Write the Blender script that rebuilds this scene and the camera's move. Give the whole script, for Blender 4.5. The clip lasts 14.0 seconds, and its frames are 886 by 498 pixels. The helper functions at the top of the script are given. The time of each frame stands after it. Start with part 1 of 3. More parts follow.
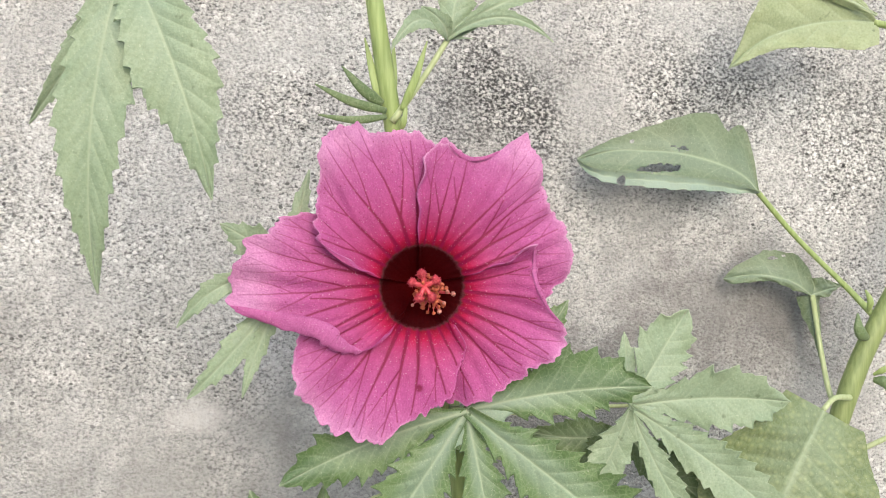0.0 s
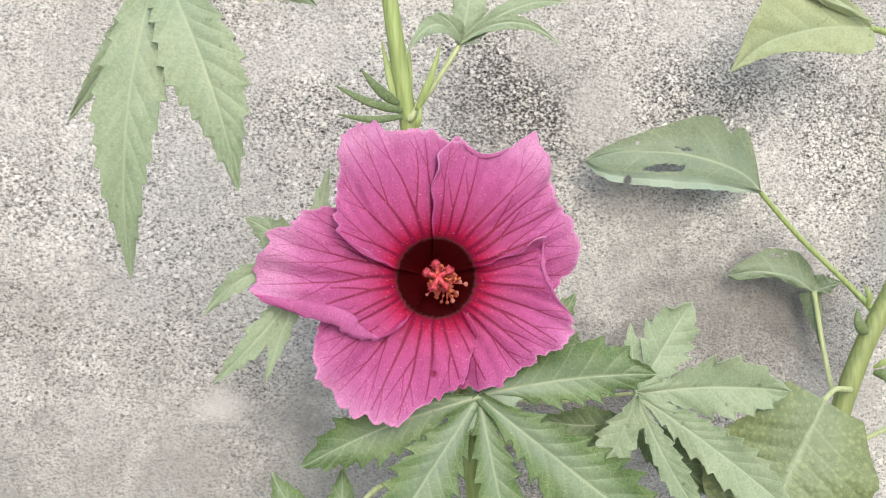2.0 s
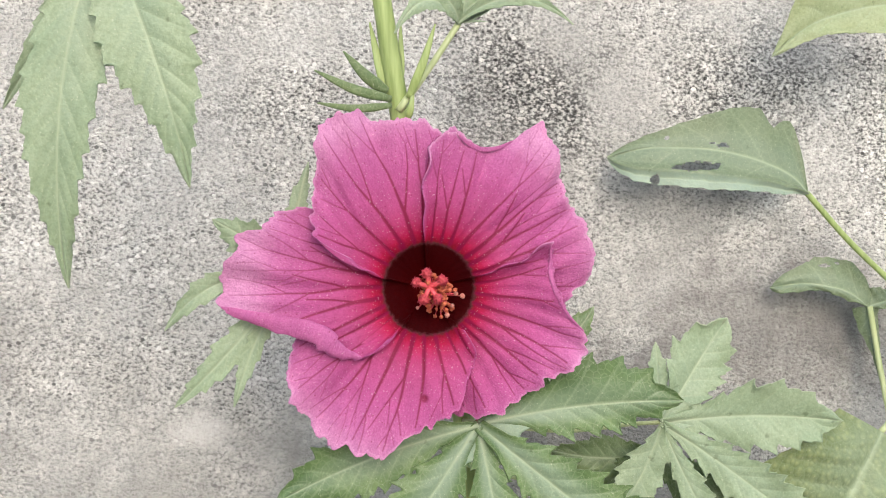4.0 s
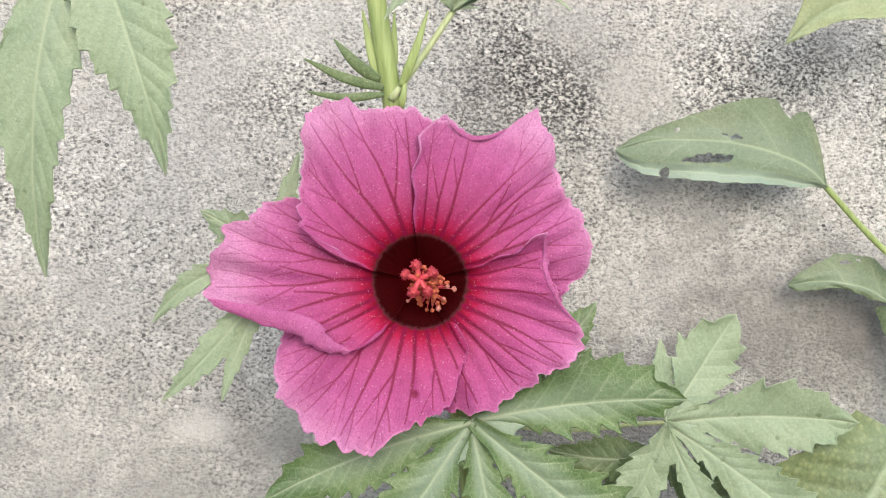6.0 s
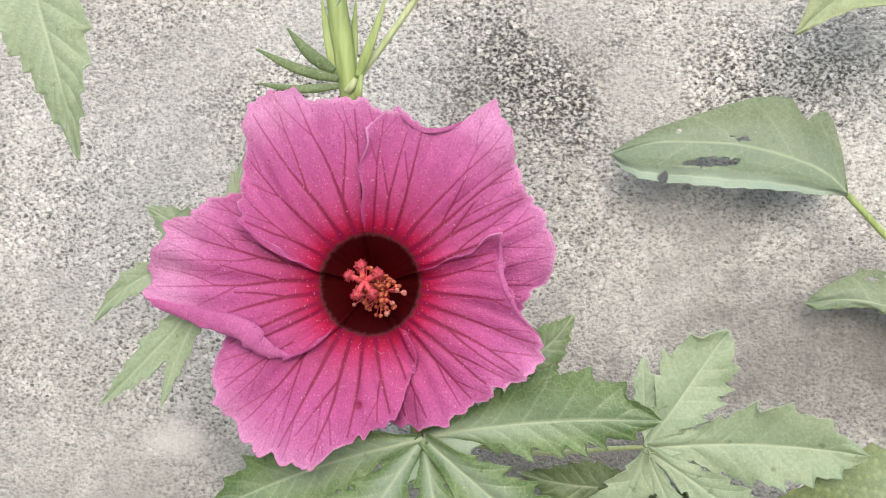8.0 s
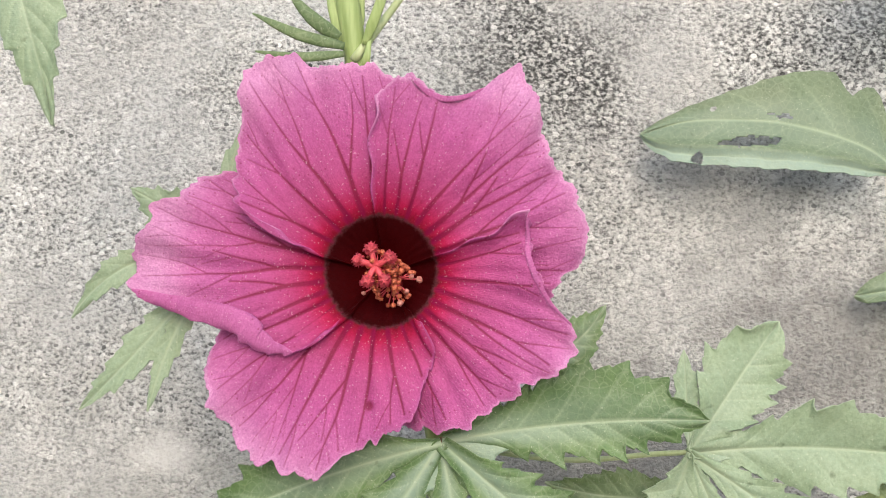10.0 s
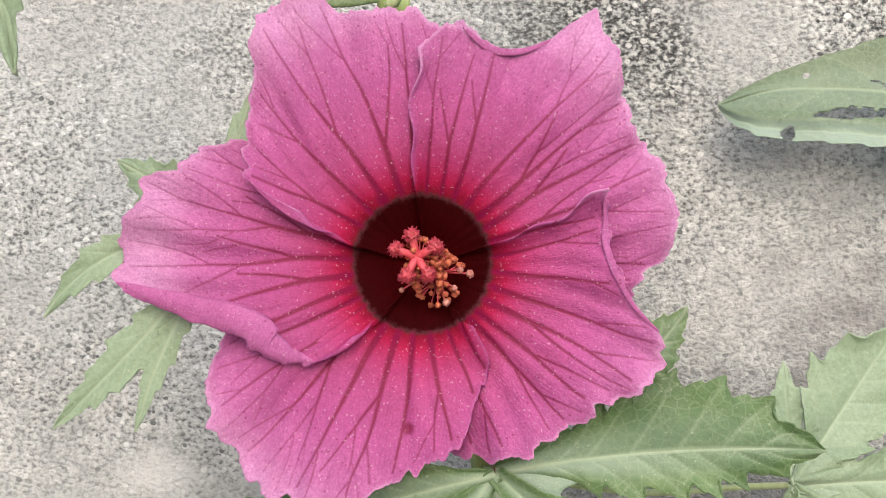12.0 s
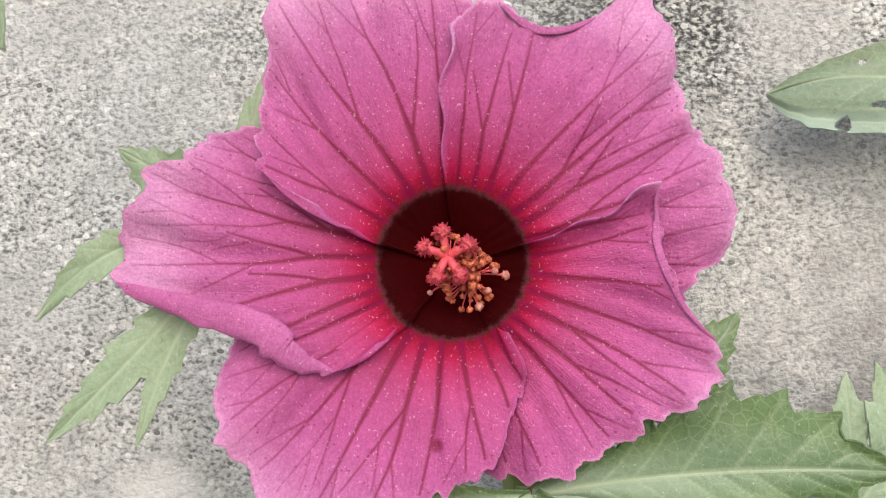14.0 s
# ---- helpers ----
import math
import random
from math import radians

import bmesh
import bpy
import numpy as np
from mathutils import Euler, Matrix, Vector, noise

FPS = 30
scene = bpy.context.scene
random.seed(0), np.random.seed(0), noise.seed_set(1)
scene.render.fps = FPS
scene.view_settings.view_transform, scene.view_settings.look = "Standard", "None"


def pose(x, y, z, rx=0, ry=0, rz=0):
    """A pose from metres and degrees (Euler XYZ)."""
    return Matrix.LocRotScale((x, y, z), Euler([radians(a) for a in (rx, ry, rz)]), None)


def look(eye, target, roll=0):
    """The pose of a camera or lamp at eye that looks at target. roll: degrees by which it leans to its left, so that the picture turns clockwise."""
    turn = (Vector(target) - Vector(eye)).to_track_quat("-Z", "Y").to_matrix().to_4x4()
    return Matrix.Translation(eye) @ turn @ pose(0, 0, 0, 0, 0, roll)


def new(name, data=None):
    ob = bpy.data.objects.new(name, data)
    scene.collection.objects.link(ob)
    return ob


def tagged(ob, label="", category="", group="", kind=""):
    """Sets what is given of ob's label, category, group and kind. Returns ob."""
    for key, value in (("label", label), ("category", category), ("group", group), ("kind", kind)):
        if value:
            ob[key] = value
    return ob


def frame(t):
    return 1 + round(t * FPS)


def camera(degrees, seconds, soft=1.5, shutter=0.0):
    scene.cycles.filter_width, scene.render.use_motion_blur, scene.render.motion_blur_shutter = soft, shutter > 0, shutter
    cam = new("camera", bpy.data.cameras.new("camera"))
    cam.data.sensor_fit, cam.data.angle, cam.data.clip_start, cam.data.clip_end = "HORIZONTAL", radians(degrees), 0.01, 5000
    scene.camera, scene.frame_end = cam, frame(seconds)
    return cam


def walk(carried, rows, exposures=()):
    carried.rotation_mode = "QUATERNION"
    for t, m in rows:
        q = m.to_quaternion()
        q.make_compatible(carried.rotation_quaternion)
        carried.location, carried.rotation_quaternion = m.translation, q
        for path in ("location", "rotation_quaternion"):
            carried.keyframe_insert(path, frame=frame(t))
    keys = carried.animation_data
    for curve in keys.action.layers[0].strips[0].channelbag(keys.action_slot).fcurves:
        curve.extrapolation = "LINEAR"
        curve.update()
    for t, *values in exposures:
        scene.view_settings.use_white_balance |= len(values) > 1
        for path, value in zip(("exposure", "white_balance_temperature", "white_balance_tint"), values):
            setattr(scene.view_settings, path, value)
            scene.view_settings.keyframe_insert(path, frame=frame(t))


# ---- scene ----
cam = camera(46, 14.0, soft=0.95)
PATH = [
    (0, pose(-0.0435, -0.3476, 1.0255, 87.09, 0.47, -9.90)),
    (0.5, pose(-0.0427, -0.3526, 1.0233, 87.46, 0.62, -9.40)),
    (1, pose(-0.0434, -0.3585, 1.0212, 87.79, 0.55, -9.06)),
    (1.5, pose(-0.0450, -0.3607, 1.0187, 88.12, 0.55, -9.08)),
    (2, pose(-0.0449, -0.3632, 1.0179, 88.27, 0.58, -8.93)),
    (2.5, pose(-0.0387, -0.3552, 1.0185, 88.15, 0.42, -7.96)),
    (3, pose(-0.0373, -0.3471, 1.0174, 88.20, 0.48, -7.59)),
    (3.2, pose(-0.0354, -0.3383, 1.0172, 88.37, 0.50, -7.52)),
    (5.3, pose(-0.0125, -0.3247, 1.0115, 89.39, 0.44, -3.64)),
    (5.5, pose(-0.0133, -0.3256, 1.0117, 89.41, 0.60, -3.81)),
    (6, pose(-0.0078, -0.3224, 1.0100, 89.65, 0.46, -2.99)),
    (6.5, pose(-0.0039, -0.3212, 1.0075, 90.02, 0.37, -2.41)),
    (7, pose(0.0022, -0.3090, 1.0079, 89.98, 0.12, -1.31)),
    (7.1, pose(0.0033, -0.3058, 1.0082, 89.99, 0.14, -1.11)),
    (7.2, pose(0.0327, -0.3028, 1.0042, 91.26, -0.54, 3.49)),
    (7.5, pose(0.0327, -0.3028, 1.0038, 91.36, -0.52, 3.49)),
    (8, pose(0.0315, -0.3036, 1.0010, 91.84, -0.50, 3.48)),
    (8.2, pose(0.0304, -0.3040, 1.0001, 91.90, -0.52, 3.50)),
    (10.3, pose(0.0226, -0.2637, 0.9913, 93.81, 0.06, 3.11)),
    (10.5, pose(0.0211, -0.2517, 0.9917, 93.95, -0.15, 3.60)),
    (11, pose(0.0187, -0.2430, 0.9906, 94.26, -0.30, 3.66)),
    (11.5, pose(0.0143, -0.2417, 0.9920, 93.61, -0.34, 3.03)),
    (12, pose(0.0128, -0.2398, 0.9932, 93.13, -0.48, 2.99)),
    (12.5, pose(0.0119, -0.2332, 0.9931, 93.28, -0.62, 3.41)),
    (13, pose(0.0096, -0.2278, 0.9965, 92.17, -0.75, 3.19)),
    (13.5, pose(0.0075, -0.2263, 0.9964, 92.20, -0.83, 2.93)),
    (14, pose(0.0079, -0.2239, 0.9938, 93.13, -0.77, 3.30)),
]
walk(cam, PATH)

# ---- world and light: a bright overcast day ----
world = bpy.data.worlds.new("world")
scene.world = world
world.use_nodes = True
wn = world.node_tree
sky = wn.nodes.new("ShaderNodeTexSky")
sky.sky_type = "NISHITA"
sky.sun_disc = False
sky.sun_elevation, sky.sun_rotation = radians(30), radians(175)
sky.dust_density, sky.ozone_density = 4.0, 1.0
wn.links.new(sky.outputs[0], wn.nodes["Background"].inputs[0])
wn.nodes["Background"].inputs[1].default_value = 0.15
sun = new("sun", bpy.data.lights.new("sun", "SUN"))
sun.data.energy, sun.data.angle, sun.data.color = 1.53, radians(125), (0.825, 0.92, 1.0)
sun.matrix_world = look((0.3, -3.6, 2.7), (0, 0, 1))
scene.view_settings.exposure = 0.49

# ---- materials ----
def material(name, rough=0.6):
    mat = bpy.data.materials.new(name)
    mat.use_nodes = True
    bsdf = mat.node_tree.nodes["Principled BSDF"]
    bsdf.inputs["Roughness"].default_value = rough
    return mat, mat.node_tree, bsdf


def node(nt, kind, **values):
    n = nt.nodes.new(kind)
    for key, value in values.items():
        n.inputs[key.replace("_", " ")].default_value = value
    return n


def noise_at(nt, scale, detail=4.0, rough=0.6, distort=0.0):
    co = nt.nodes.new("ShaderNodeTexCoord")
    n = node(nt, "ShaderNodeTexNoise", Scale=scale, Detail=detail, Roughness=rough, Distortion=distort)
    nt.links.new(co.outputs["Object"], n.inputs["Vector"])
    return n.outputs["Fac"]


def ramp(nt, fac, stops):
    n = nt.nodes.new("ShaderNodeValToRGB")
    while len(n.color_ramp.elements) < len(stops):
        n.color_ramp.elements.new(0.5)
    for e, (p, c) in zip(n.color_ramp.elements, stops):
        e.position, e.color = p, (*c, 1) if len(c) == 3 else c
    nt.links.new(fac, n.inputs["Fac"])
    return n.outputs["Color"]


def mixed(nt, fac, a, b, how="MIX"):
    n = nt.nodes.new("ShaderNodeMix")
    n.data_type, n.blend_type = "RGBA", how
    for slot, value in ((0, fac), (6, a), (7, b)):
        if isinstance(value, (int, float)):
            n.inputs[slot].default_value = value
        elif isinstance(value, tuple):
            n.inputs[slot].default_value = (*value, 1)
        else:
            nt.links.new(value, n.inputs[slot])
    return n.outputs[2]


def attribute(nt, name):
    n = nt.nodes.new("ShaderNodeAttribute")
    n.attribute_name = name
    return n.outputs["Fac"]


def calc(nt, op, a, b=0.0):
    n = nt.nodes.new("ShaderNodeMath")
    n.operation = op
    for slot, value in ((0, a), (1, b)):
        if isinstance(value, (int, float)):
            n.inputs[slot].default_value = value
        else:
            nt.links.new(value, n.inputs[slot])
    return n.outputs[0]


def bumped(nt, bsdf, height, strength, distance):
    n = node(nt, "ShaderNodeBump", Strength=strength, Distance=distance)
    nt.links.new(height, n.inputs["Height"])
    nt.links.new(n.outputs[0], bsdf.inputs["Normal"])


def thin(nt, bsdf, colour, share):
    """Lets light through a thin leaf or petal."""
    out = nt.nodes["Material Output"]
    lit = nt.nodes.new("ShaderNodeBsdfTranslucent")
    nt.links.new(colour, lit.inputs["Color"])
    mix = nt.nodes.new("ShaderNodeMixShader")
    mix.inputs[0].default_value = share
    nt.links.new(bsdf.outputs[0], mix.inputs[1])
    nt.links.new(lit.outputs[0], mix.inputs[2])
    nt.links.new(mix.outputs[0], out.inputs["Surface"])


def petal_material():
    mat, nt, bsdf = material("petal", 0.5)
    reach = attribute(nt, "reach")
    edge = calc(nt, "ADD", reach, calc(nt, "MULTIPLY", calc(nt, "SUBTRACT", noise_at(nt, 900), 0.5), 0.034))
    body = ramp(nt, edge, [(0.0, (0.095, 0.003, 0.003)), (0.12, (0.055, 0.002, 0.003)), (0.222, (0.036, 0.002, 0.003)), (0.235, (0.095, 0.028, 0.034)), (0.248, (0.25, 0.008, 0.03)),
                           (0.29, (0.41, 0.010, 0.07)), (0.355, (0.43, 0.035, 0.158)), (0.45, (0.43, 0.060, 0.224)), (0.62, (0.445, 0.083, 0.282)), (0.78, (0.49, 0.132, 0.35)), (0.92, (0.62, 0.27, 0.52))])
    grain = ramp(nt, noise_at(nt, 2400, 3, 0.75), [(0.32, (0.85, 0.76, 0.82)), (0.68, (1.10, 1.18, 1.12))])
    body = mixed(nt, 1.0, body, grain, "MULTIPLY")
    cloud = ramp(nt, noise_at(nt, 130, 5, 0.65), [(0.3, (0.88, 0.82, 0.86)), (0.7, (1.10, 1.15, 1.12))])
    body = mixed(nt, 1.0, body, cloud, "MULTIPLY")
    fan = nt.nodes.new("ShaderNodeCombineXYZ")
    nt.links.new(calc(nt, "MULTIPLY", attribute(nt, "fan"), 85.0), fan.inputs[0])
    nt.links.new(calc(nt, "MULTIPLY", reach, 38.0), fan.inputs[1])
    streak = node(nt, "ShaderNodeTexNoise", Scale=1.0, Detail=3.0)
    nt.links.new(fan.outputs[0], streak.inputs["Vector"])
    body = mixed(nt, 1.0, body, ramp(nt, streak.outputs["Fac"], [(0.3, (0.92, 0.86, 0.90)), (0.7, (1.06, 1.10, 1.06))]), "MULTIPLY")
    vein = calc(nt, "MULTIPLY", attribute(nt, "vein"), ramp(nt, reach, [(0.225, (0, 0, 0)), (0.26, (1, 1, 1))]))
    body = mixed(nt, calc(nt, "MULTIPLY", ramp(nt, vein, [(0.05, (0, 0, 0)), (0.34, (0.42, 0.42, 0.42)), (0.66, (0.95, 0.95, 0.95))]), ramp(nt, reach, [(0.3, (1, 1, 1)), (0.95, (0.75, 0.75, 0.75))])), body, (0.21, 0.006, 0.05))
    cells = node(nt, "ShaderNodeTexVoronoi", Scale=760.0)
    where = nt.nodes.new("ShaderNodeTexCoord")
    nt.links.new(where.outputs["Object"], cells.inputs["Vector"])
    pick = nt.nodes.new("ShaderNodeSeparateColor")
    nt.links.new(cells.outputs["Color"], pick.inputs[0])
    spots = calc(nt, "MULTIPLY", ramp(nt, cells.outputs["Distance"], [(0.10, (1, 1, 1)), (0.19, (0, 0, 0))]), calc(nt, "GREATER_THAN", pick.outputs[0], 0.5))
    body = mixed(nt, calc(nt, "MULTIPLY", calc(nt, "MULTIPLY", spots, ramp(nt, reach, [(0.26, (0, 0, 0)), (0.4, (1, 1, 1))])), 0.6), body, (0.22, 0.01, 0.07))
    # sparkle painted into the colour as tiny pale flecks outside the throat
    glint = ramp(nt, noise_at(nt, 2300, 1, 0.5), [(0.68, (0, 0, 0)), (0.73, (1, 1, 1))])
    body = mixed(nt, calc(nt, "MULTIPLY", calc(nt, "MULTIPLY", glint, ramp(nt, reach, [(0.24, (0, 0, 0)), (0.28, (1, 1, 1))])), 0.32), body, (0.80, 0.55, 0.68))
    nt.links.new(body, bsdf.inputs["Base Color"])
    nt.links.new(ramp(nt, reach, [(0.24, (0.02, 0.02, 0.02)), (0.4, (0.35, 0.35, 0.35))]), bsdf.inputs["Specular IOR Level"])
    height = calc(nt, "SUBTRACT", calc(nt, "ADD", calc(nt, "ADD", noise_at(nt, 900, 5, 0.72), calc(nt, "MULTIPLY", noise_at(nt, 300, 3, 0.5, 0.8), 1.2)), calc(nt, "MULTIPLY", streak.outputs["Fac"], 0.5)), calc(nt, "MULTIPLY", vein, 0.25))
    bumped(nt, bsdf, height, 0.5, 0.0008)
    thin(nt, bsdf, body, 0.22)
    return mat


def leaf_material(name, dark, light, blister=0.0, bloom=0.35):
    mat, nt, bsdf = material(name, 0.42)
    patch = noise_at(nt, 70, 4, 0.6)
    body = ramp(nt, patch, [(0.3, dark), (0.7, light)])
    grain = ramp(nt, noise_at(nt, 1100, 3, 0.7), [(0.3, (0.82, 0.84, 0.8)), (0.7, (1.14, 1.12, 1.15))])
    body = mixed(nt, 1.0, body, grain, "MULTIPLY")
    if blister:
        cells = node(nt, "ShaderNodeTexVoronoi", Scale=520.0)
        co = nt.nodes.new("ShaderNodeTexCoord")
        nt.links.new(co.outputs["Object"], cells.inputs["Vector"])
        body = mixed(nt, calc(nt, "MULTIPLY", ramp(nt, cells.outputs["Distance"], [(0.1, (1, 1, 1)), (0.55, (0, 0, 0))]), 0.65), body,
                     (light[0] * 1.7, light[1] * 1.5, light[2] * 1.6))
    # waxy bloom and sky reflection, both painted as one pale tone
    body = mixed(nt, calc(nt, "MULTIPLY", attribute(nt, "pale"), bloom), body, (0.30, 0.40, 0.325))
    vein = attribute(nt, "vein")
    body = mixed(nt, calc(nt, "MULTIPLY", vein, 0.7), body, (0.43, 0.52, 0.36))
    net = node(nt, "ShaderNodeTexVoronoi", Scale=520.0)
    net.feature = "DISTANCE_TO_EDGE"
    where = nt.nodes.new("ShaderNodeTexCoord")
    nt.links.new(where.outputs["Object"], net.inputs["Vector"])
    body = mixed(nt, calc(nt, "MULTIPLY", ramp(nt, net.outputs["Distance"], [(0.0, (1, 1, 1)), (0.10, (0, 0, 0))]), 0.2), body, (0.36, 0.44, 0.28))
    marks = ramp(nt, noise_at(nt, 260, 3, 0.6), [(0.26, (1, 1, 1)), (0.33, (0, 0, 0))])
    body = mixed(nt, calc(nt, "MULTIPLY", marks, 0.45), body, (0.05, 0.08, 0.03))
    flecks = ramp(nt, noise_at(nt, 1900, 1, 0.5), [(0.69, (0, 0, 0)), (0.74, (1, 1, 1))])
    body = mixed(nt, calc(nt, "MULTIPLY", flecks, 0.28), body, (0.6, 0.65, 0.5))
    nt.links.new(body, bsdf.inputs["Base Color"])
    bsdf.inputs["Specular IOR Level"].default_value = 0.45
    bsdf.inputs["Sheen Weight"].default_value = 0.15
    height = calc(nt, "SUBTRACT", noise_at(nt, 500, 4, 0.6), calc(nt, "MULTIPLY", vein, 0.5))
    if blister:
        height = calc(nt, "SUBTRACT", height, calc(nt, "MULTIPLY", cells.outputs["Distance"], 1.2))
    bumped(nt, bsdf, height, 0.55, 0.0006)
    thin(nt, bsdf, body, 0.25)
    return mat


def stalk_material(name, dark, light):
    mat, nt, bsdf = material(name, 0.5)
    co = nt.nodes.new("ShaderNodeTexCoord")
    stretch = nt.nodes.new("ShaderNodeMapping")
    stretch.inputs["Scale"].default_value = (900, 900, 60)
    nt.links.new(co.outputs["Object"], stretch.inputs["Vector"])
    fibre = node(nt, "ShaderNodeTexNoise", Scale=1.0, Detail=3.0)
    nt.links.new(stretch.outputs[0], fibre.inputs["Vector"])
    body = ramp(nt, fibre.outputs["Fac"], [(0.3, dark), (0.7, light)])
    nt.links.new(body, bsdf.inputs["Base Color"])
    bumped(nt, bsdf, fibre.outputs["Fac"], 0.4, 0.0004)
    return mat


def plain_material(name, dark, light, rough=0.5, scale=1500):
    mat, nt, bsdf = material(name, rough)
    fac = noise_at(nt, scale, 3)
    nt.links.new(ramp(nt, fac, [(0.3, dark), (0.7, light)]), bsdf.inputs["Base Color"])
    bumped(nt, bsdf, fac, 0.5, 0.0003)
    return mat


def wall_material():
    """Grey pebble-dashed cement with dark pits, white grains, damp blotches and one pale patch."""
    mat, nt, bsdf = material("cement", 0.9)
    co = nt.nodes.new("ShaderNodeTexCoord")
    bent = nt.nodes.new("ShaderNodeVectorMath")
    bent.operation = "MULTIPLY_ADD"
    jitter = node(nt, "ShaderNodeTexNoise", Scale=700.0, Detail=3.0)
    nt.links.new(co.outputs["Object"], jitter.inputs["Vector"])
    nt.links.new(jitter.outputs["Color"], bent.inputs[0])
    bent.inputs[1].default_value = (0.0005, 0.0005, 0.0005)
    nt.links.new(co.outputs["Object"], bent.inputs[2])
    flat = nt.nodes.new("ShaderNodeMapping")
    flat.inputs["Scale"].default_value = (0.85, 1.0, 1.1)
    nt.links.new(bent.outputs[0], flat.inputs["Vector"])
    grains = node(nt, "ShaderNodeTexNoise", Scale=1050.0, Detail=3.0, Roughness=0.6)
    nt.links.new(flat.outputs[0], grains.inputs["Vector"])
    fine = grains.outputs["Fac"]
    mid = noise_at(nt, 240, 5, 0.75, 0.4)
    body = ramp(nt, fine, [(0.33, (0.07, 0.07, 0.07)), (0.41, (0.27, 0.273, 0.27)), (0.48, (0.47, 0.477, 0.472)), (0.60, (0.61, 0.62, 0.612)), (0.70, (0.76, 0.77, 0.76))])
    body = mixed(nt, 1.0, body, ramp(nt, mid, [(0.32, (0.76, 0.76, 0.76)), (0.58, (1.10, 1.10, 1.10))]), "MULTIPLY")

    def scattered(scale, size, share):
        """Separate uneven dots, a share of one in each cell."""
        cells = node(nt, "ShaderNodeTexVoronoi", Scale=scale)
        nt.links.new(flat.outputs[0], cells.inputs["Vector"])
        pick = nt.nodes.new("ShaderNodeSeparateColor")
        nt.links.new(cells.outputs["Color"], pick.inputs[0])
        reach = calc(nt, "MULTIPLY", pick.outputs[1], size)
        dot = calc(nt, "LESS_THAN", cells.outputs["Distance"], reach)
        return calc(nt, "MULTIPLY", dot, calc(nt, "LESS_THAN", pick.outputs[0], share))

    pits = scattered(440, 0.30, 0.5)
    stones = scattered(560, 0.46, 0.42)
    body = mixed(nt, calc(nt, "MULTIPLY", stones, 0.75), body, (0.86, 0.87, 0.86))
    body = mixed(nt, calc(nt, "MULTIPLY", pits, 0.9), body, (0.03, 0.03, 0.03))
    show = ramp(nt, noise_at(nt, 22, 3, 0.6), [(0.36, (0.32, 0.32, 0.32)), (0.60, (0.88, 0.88, 0.88))])
    wobble = node(nt, "ShaderNodeTexNoise", Scale=45.0, Detail=5.0, Roughness=0.65)
    nt.links.new(co.outputs["Object"], wobble.inputs["Vector"])
    spots = []
    for x, z, rx, rz, tone, strength in STAINS:
        spot_place = nt.nodes.new("ShaderNodeMapping")
        spot_place.vector_type = "POINT"
        spot_place.inputs["Location"].default_value = (-x / rx, 0, -z / rz)
        spot_place.inputs["Scale"].default_value = (1 / rx, 0, 1 / rz)
        nt.links.new(co.outputs["Object"], spot_place.inputs["Vector"])
        far = nt.nodes.new("ShaderNodeVectorMath")
        far.operation = "LENGTH"
        nt.links.new(spot_place.outputs[0], far.inputs[0])
        rim = calc(nt, "ADD", far.outputs["Value"], calc(nt, "MULTIPLY", calc(nt, "SUBTRACT", wobble.outputs["Fac"], 0.5), 2.2))
        spots.append(calc(nt, "MULTIPLY", ramp(nt, rim, [(0.3, (1, 1, 1)), (1.1, (0, 0, 0))]), strength))
        if z > 1.0:
            show = calc(nt, "ADD", show, calc(nt, "MULTIPLY", spots[-1], 0.45))
        else:
            show = calc(nt, "MULTIPLY", show, calc(nt, "SUBTRACT", 1.0, calc(nt, "MULTIPLY", spots[-1], 0.7)))
    body = mixed(nt, calc(nt, "MINIMUM", show, 1.0), (0.426, 0.438, 0.437), body)
    blotch = ramp(nt, noise_at(nt, 14, 5, 0.6, 0.6), [(0.36, (0.74, 0.735, 0.73)), (0.62, (1.1, 1.1, 1.1))])
    body = mixed(nt, 1.0, body, blotch, "MULTIPLY")
    pepper = calc(nt, "MULTIPLY", ramp(nt, fine, [(0.47, (1, 1, 1)), (0.56, (0.12, 0.12, 0.12))]), calc(nt, "SUBTRACT", 1.0, calc(nt, "MULTIPLY", stones, 0.85)))
    for spot, (x, z, rx, rz, tone, strength) in zip(spots, STAINS):
        body = mixed(nt, calc(nt, "MULTIPLY", spot, pepper) if z > 1.0 else spot, body, tone, "MULTIPLY" if max(tone) < 0.68 else "MIX")
    nt.links.new(body, bsdf.inputs["Base Color"])
    bumped(nt, bsdf, calc(nt, "ADD", calc(nt, "MULTIPLY", fine, 1.2), calc(nt, "SUBTRACT", calc(nt, "MULTIPLY", mid, 0.5), calc(nt, "MULTIPLY", pits, 0.4))), 1.0, 0.0009)
    return mat


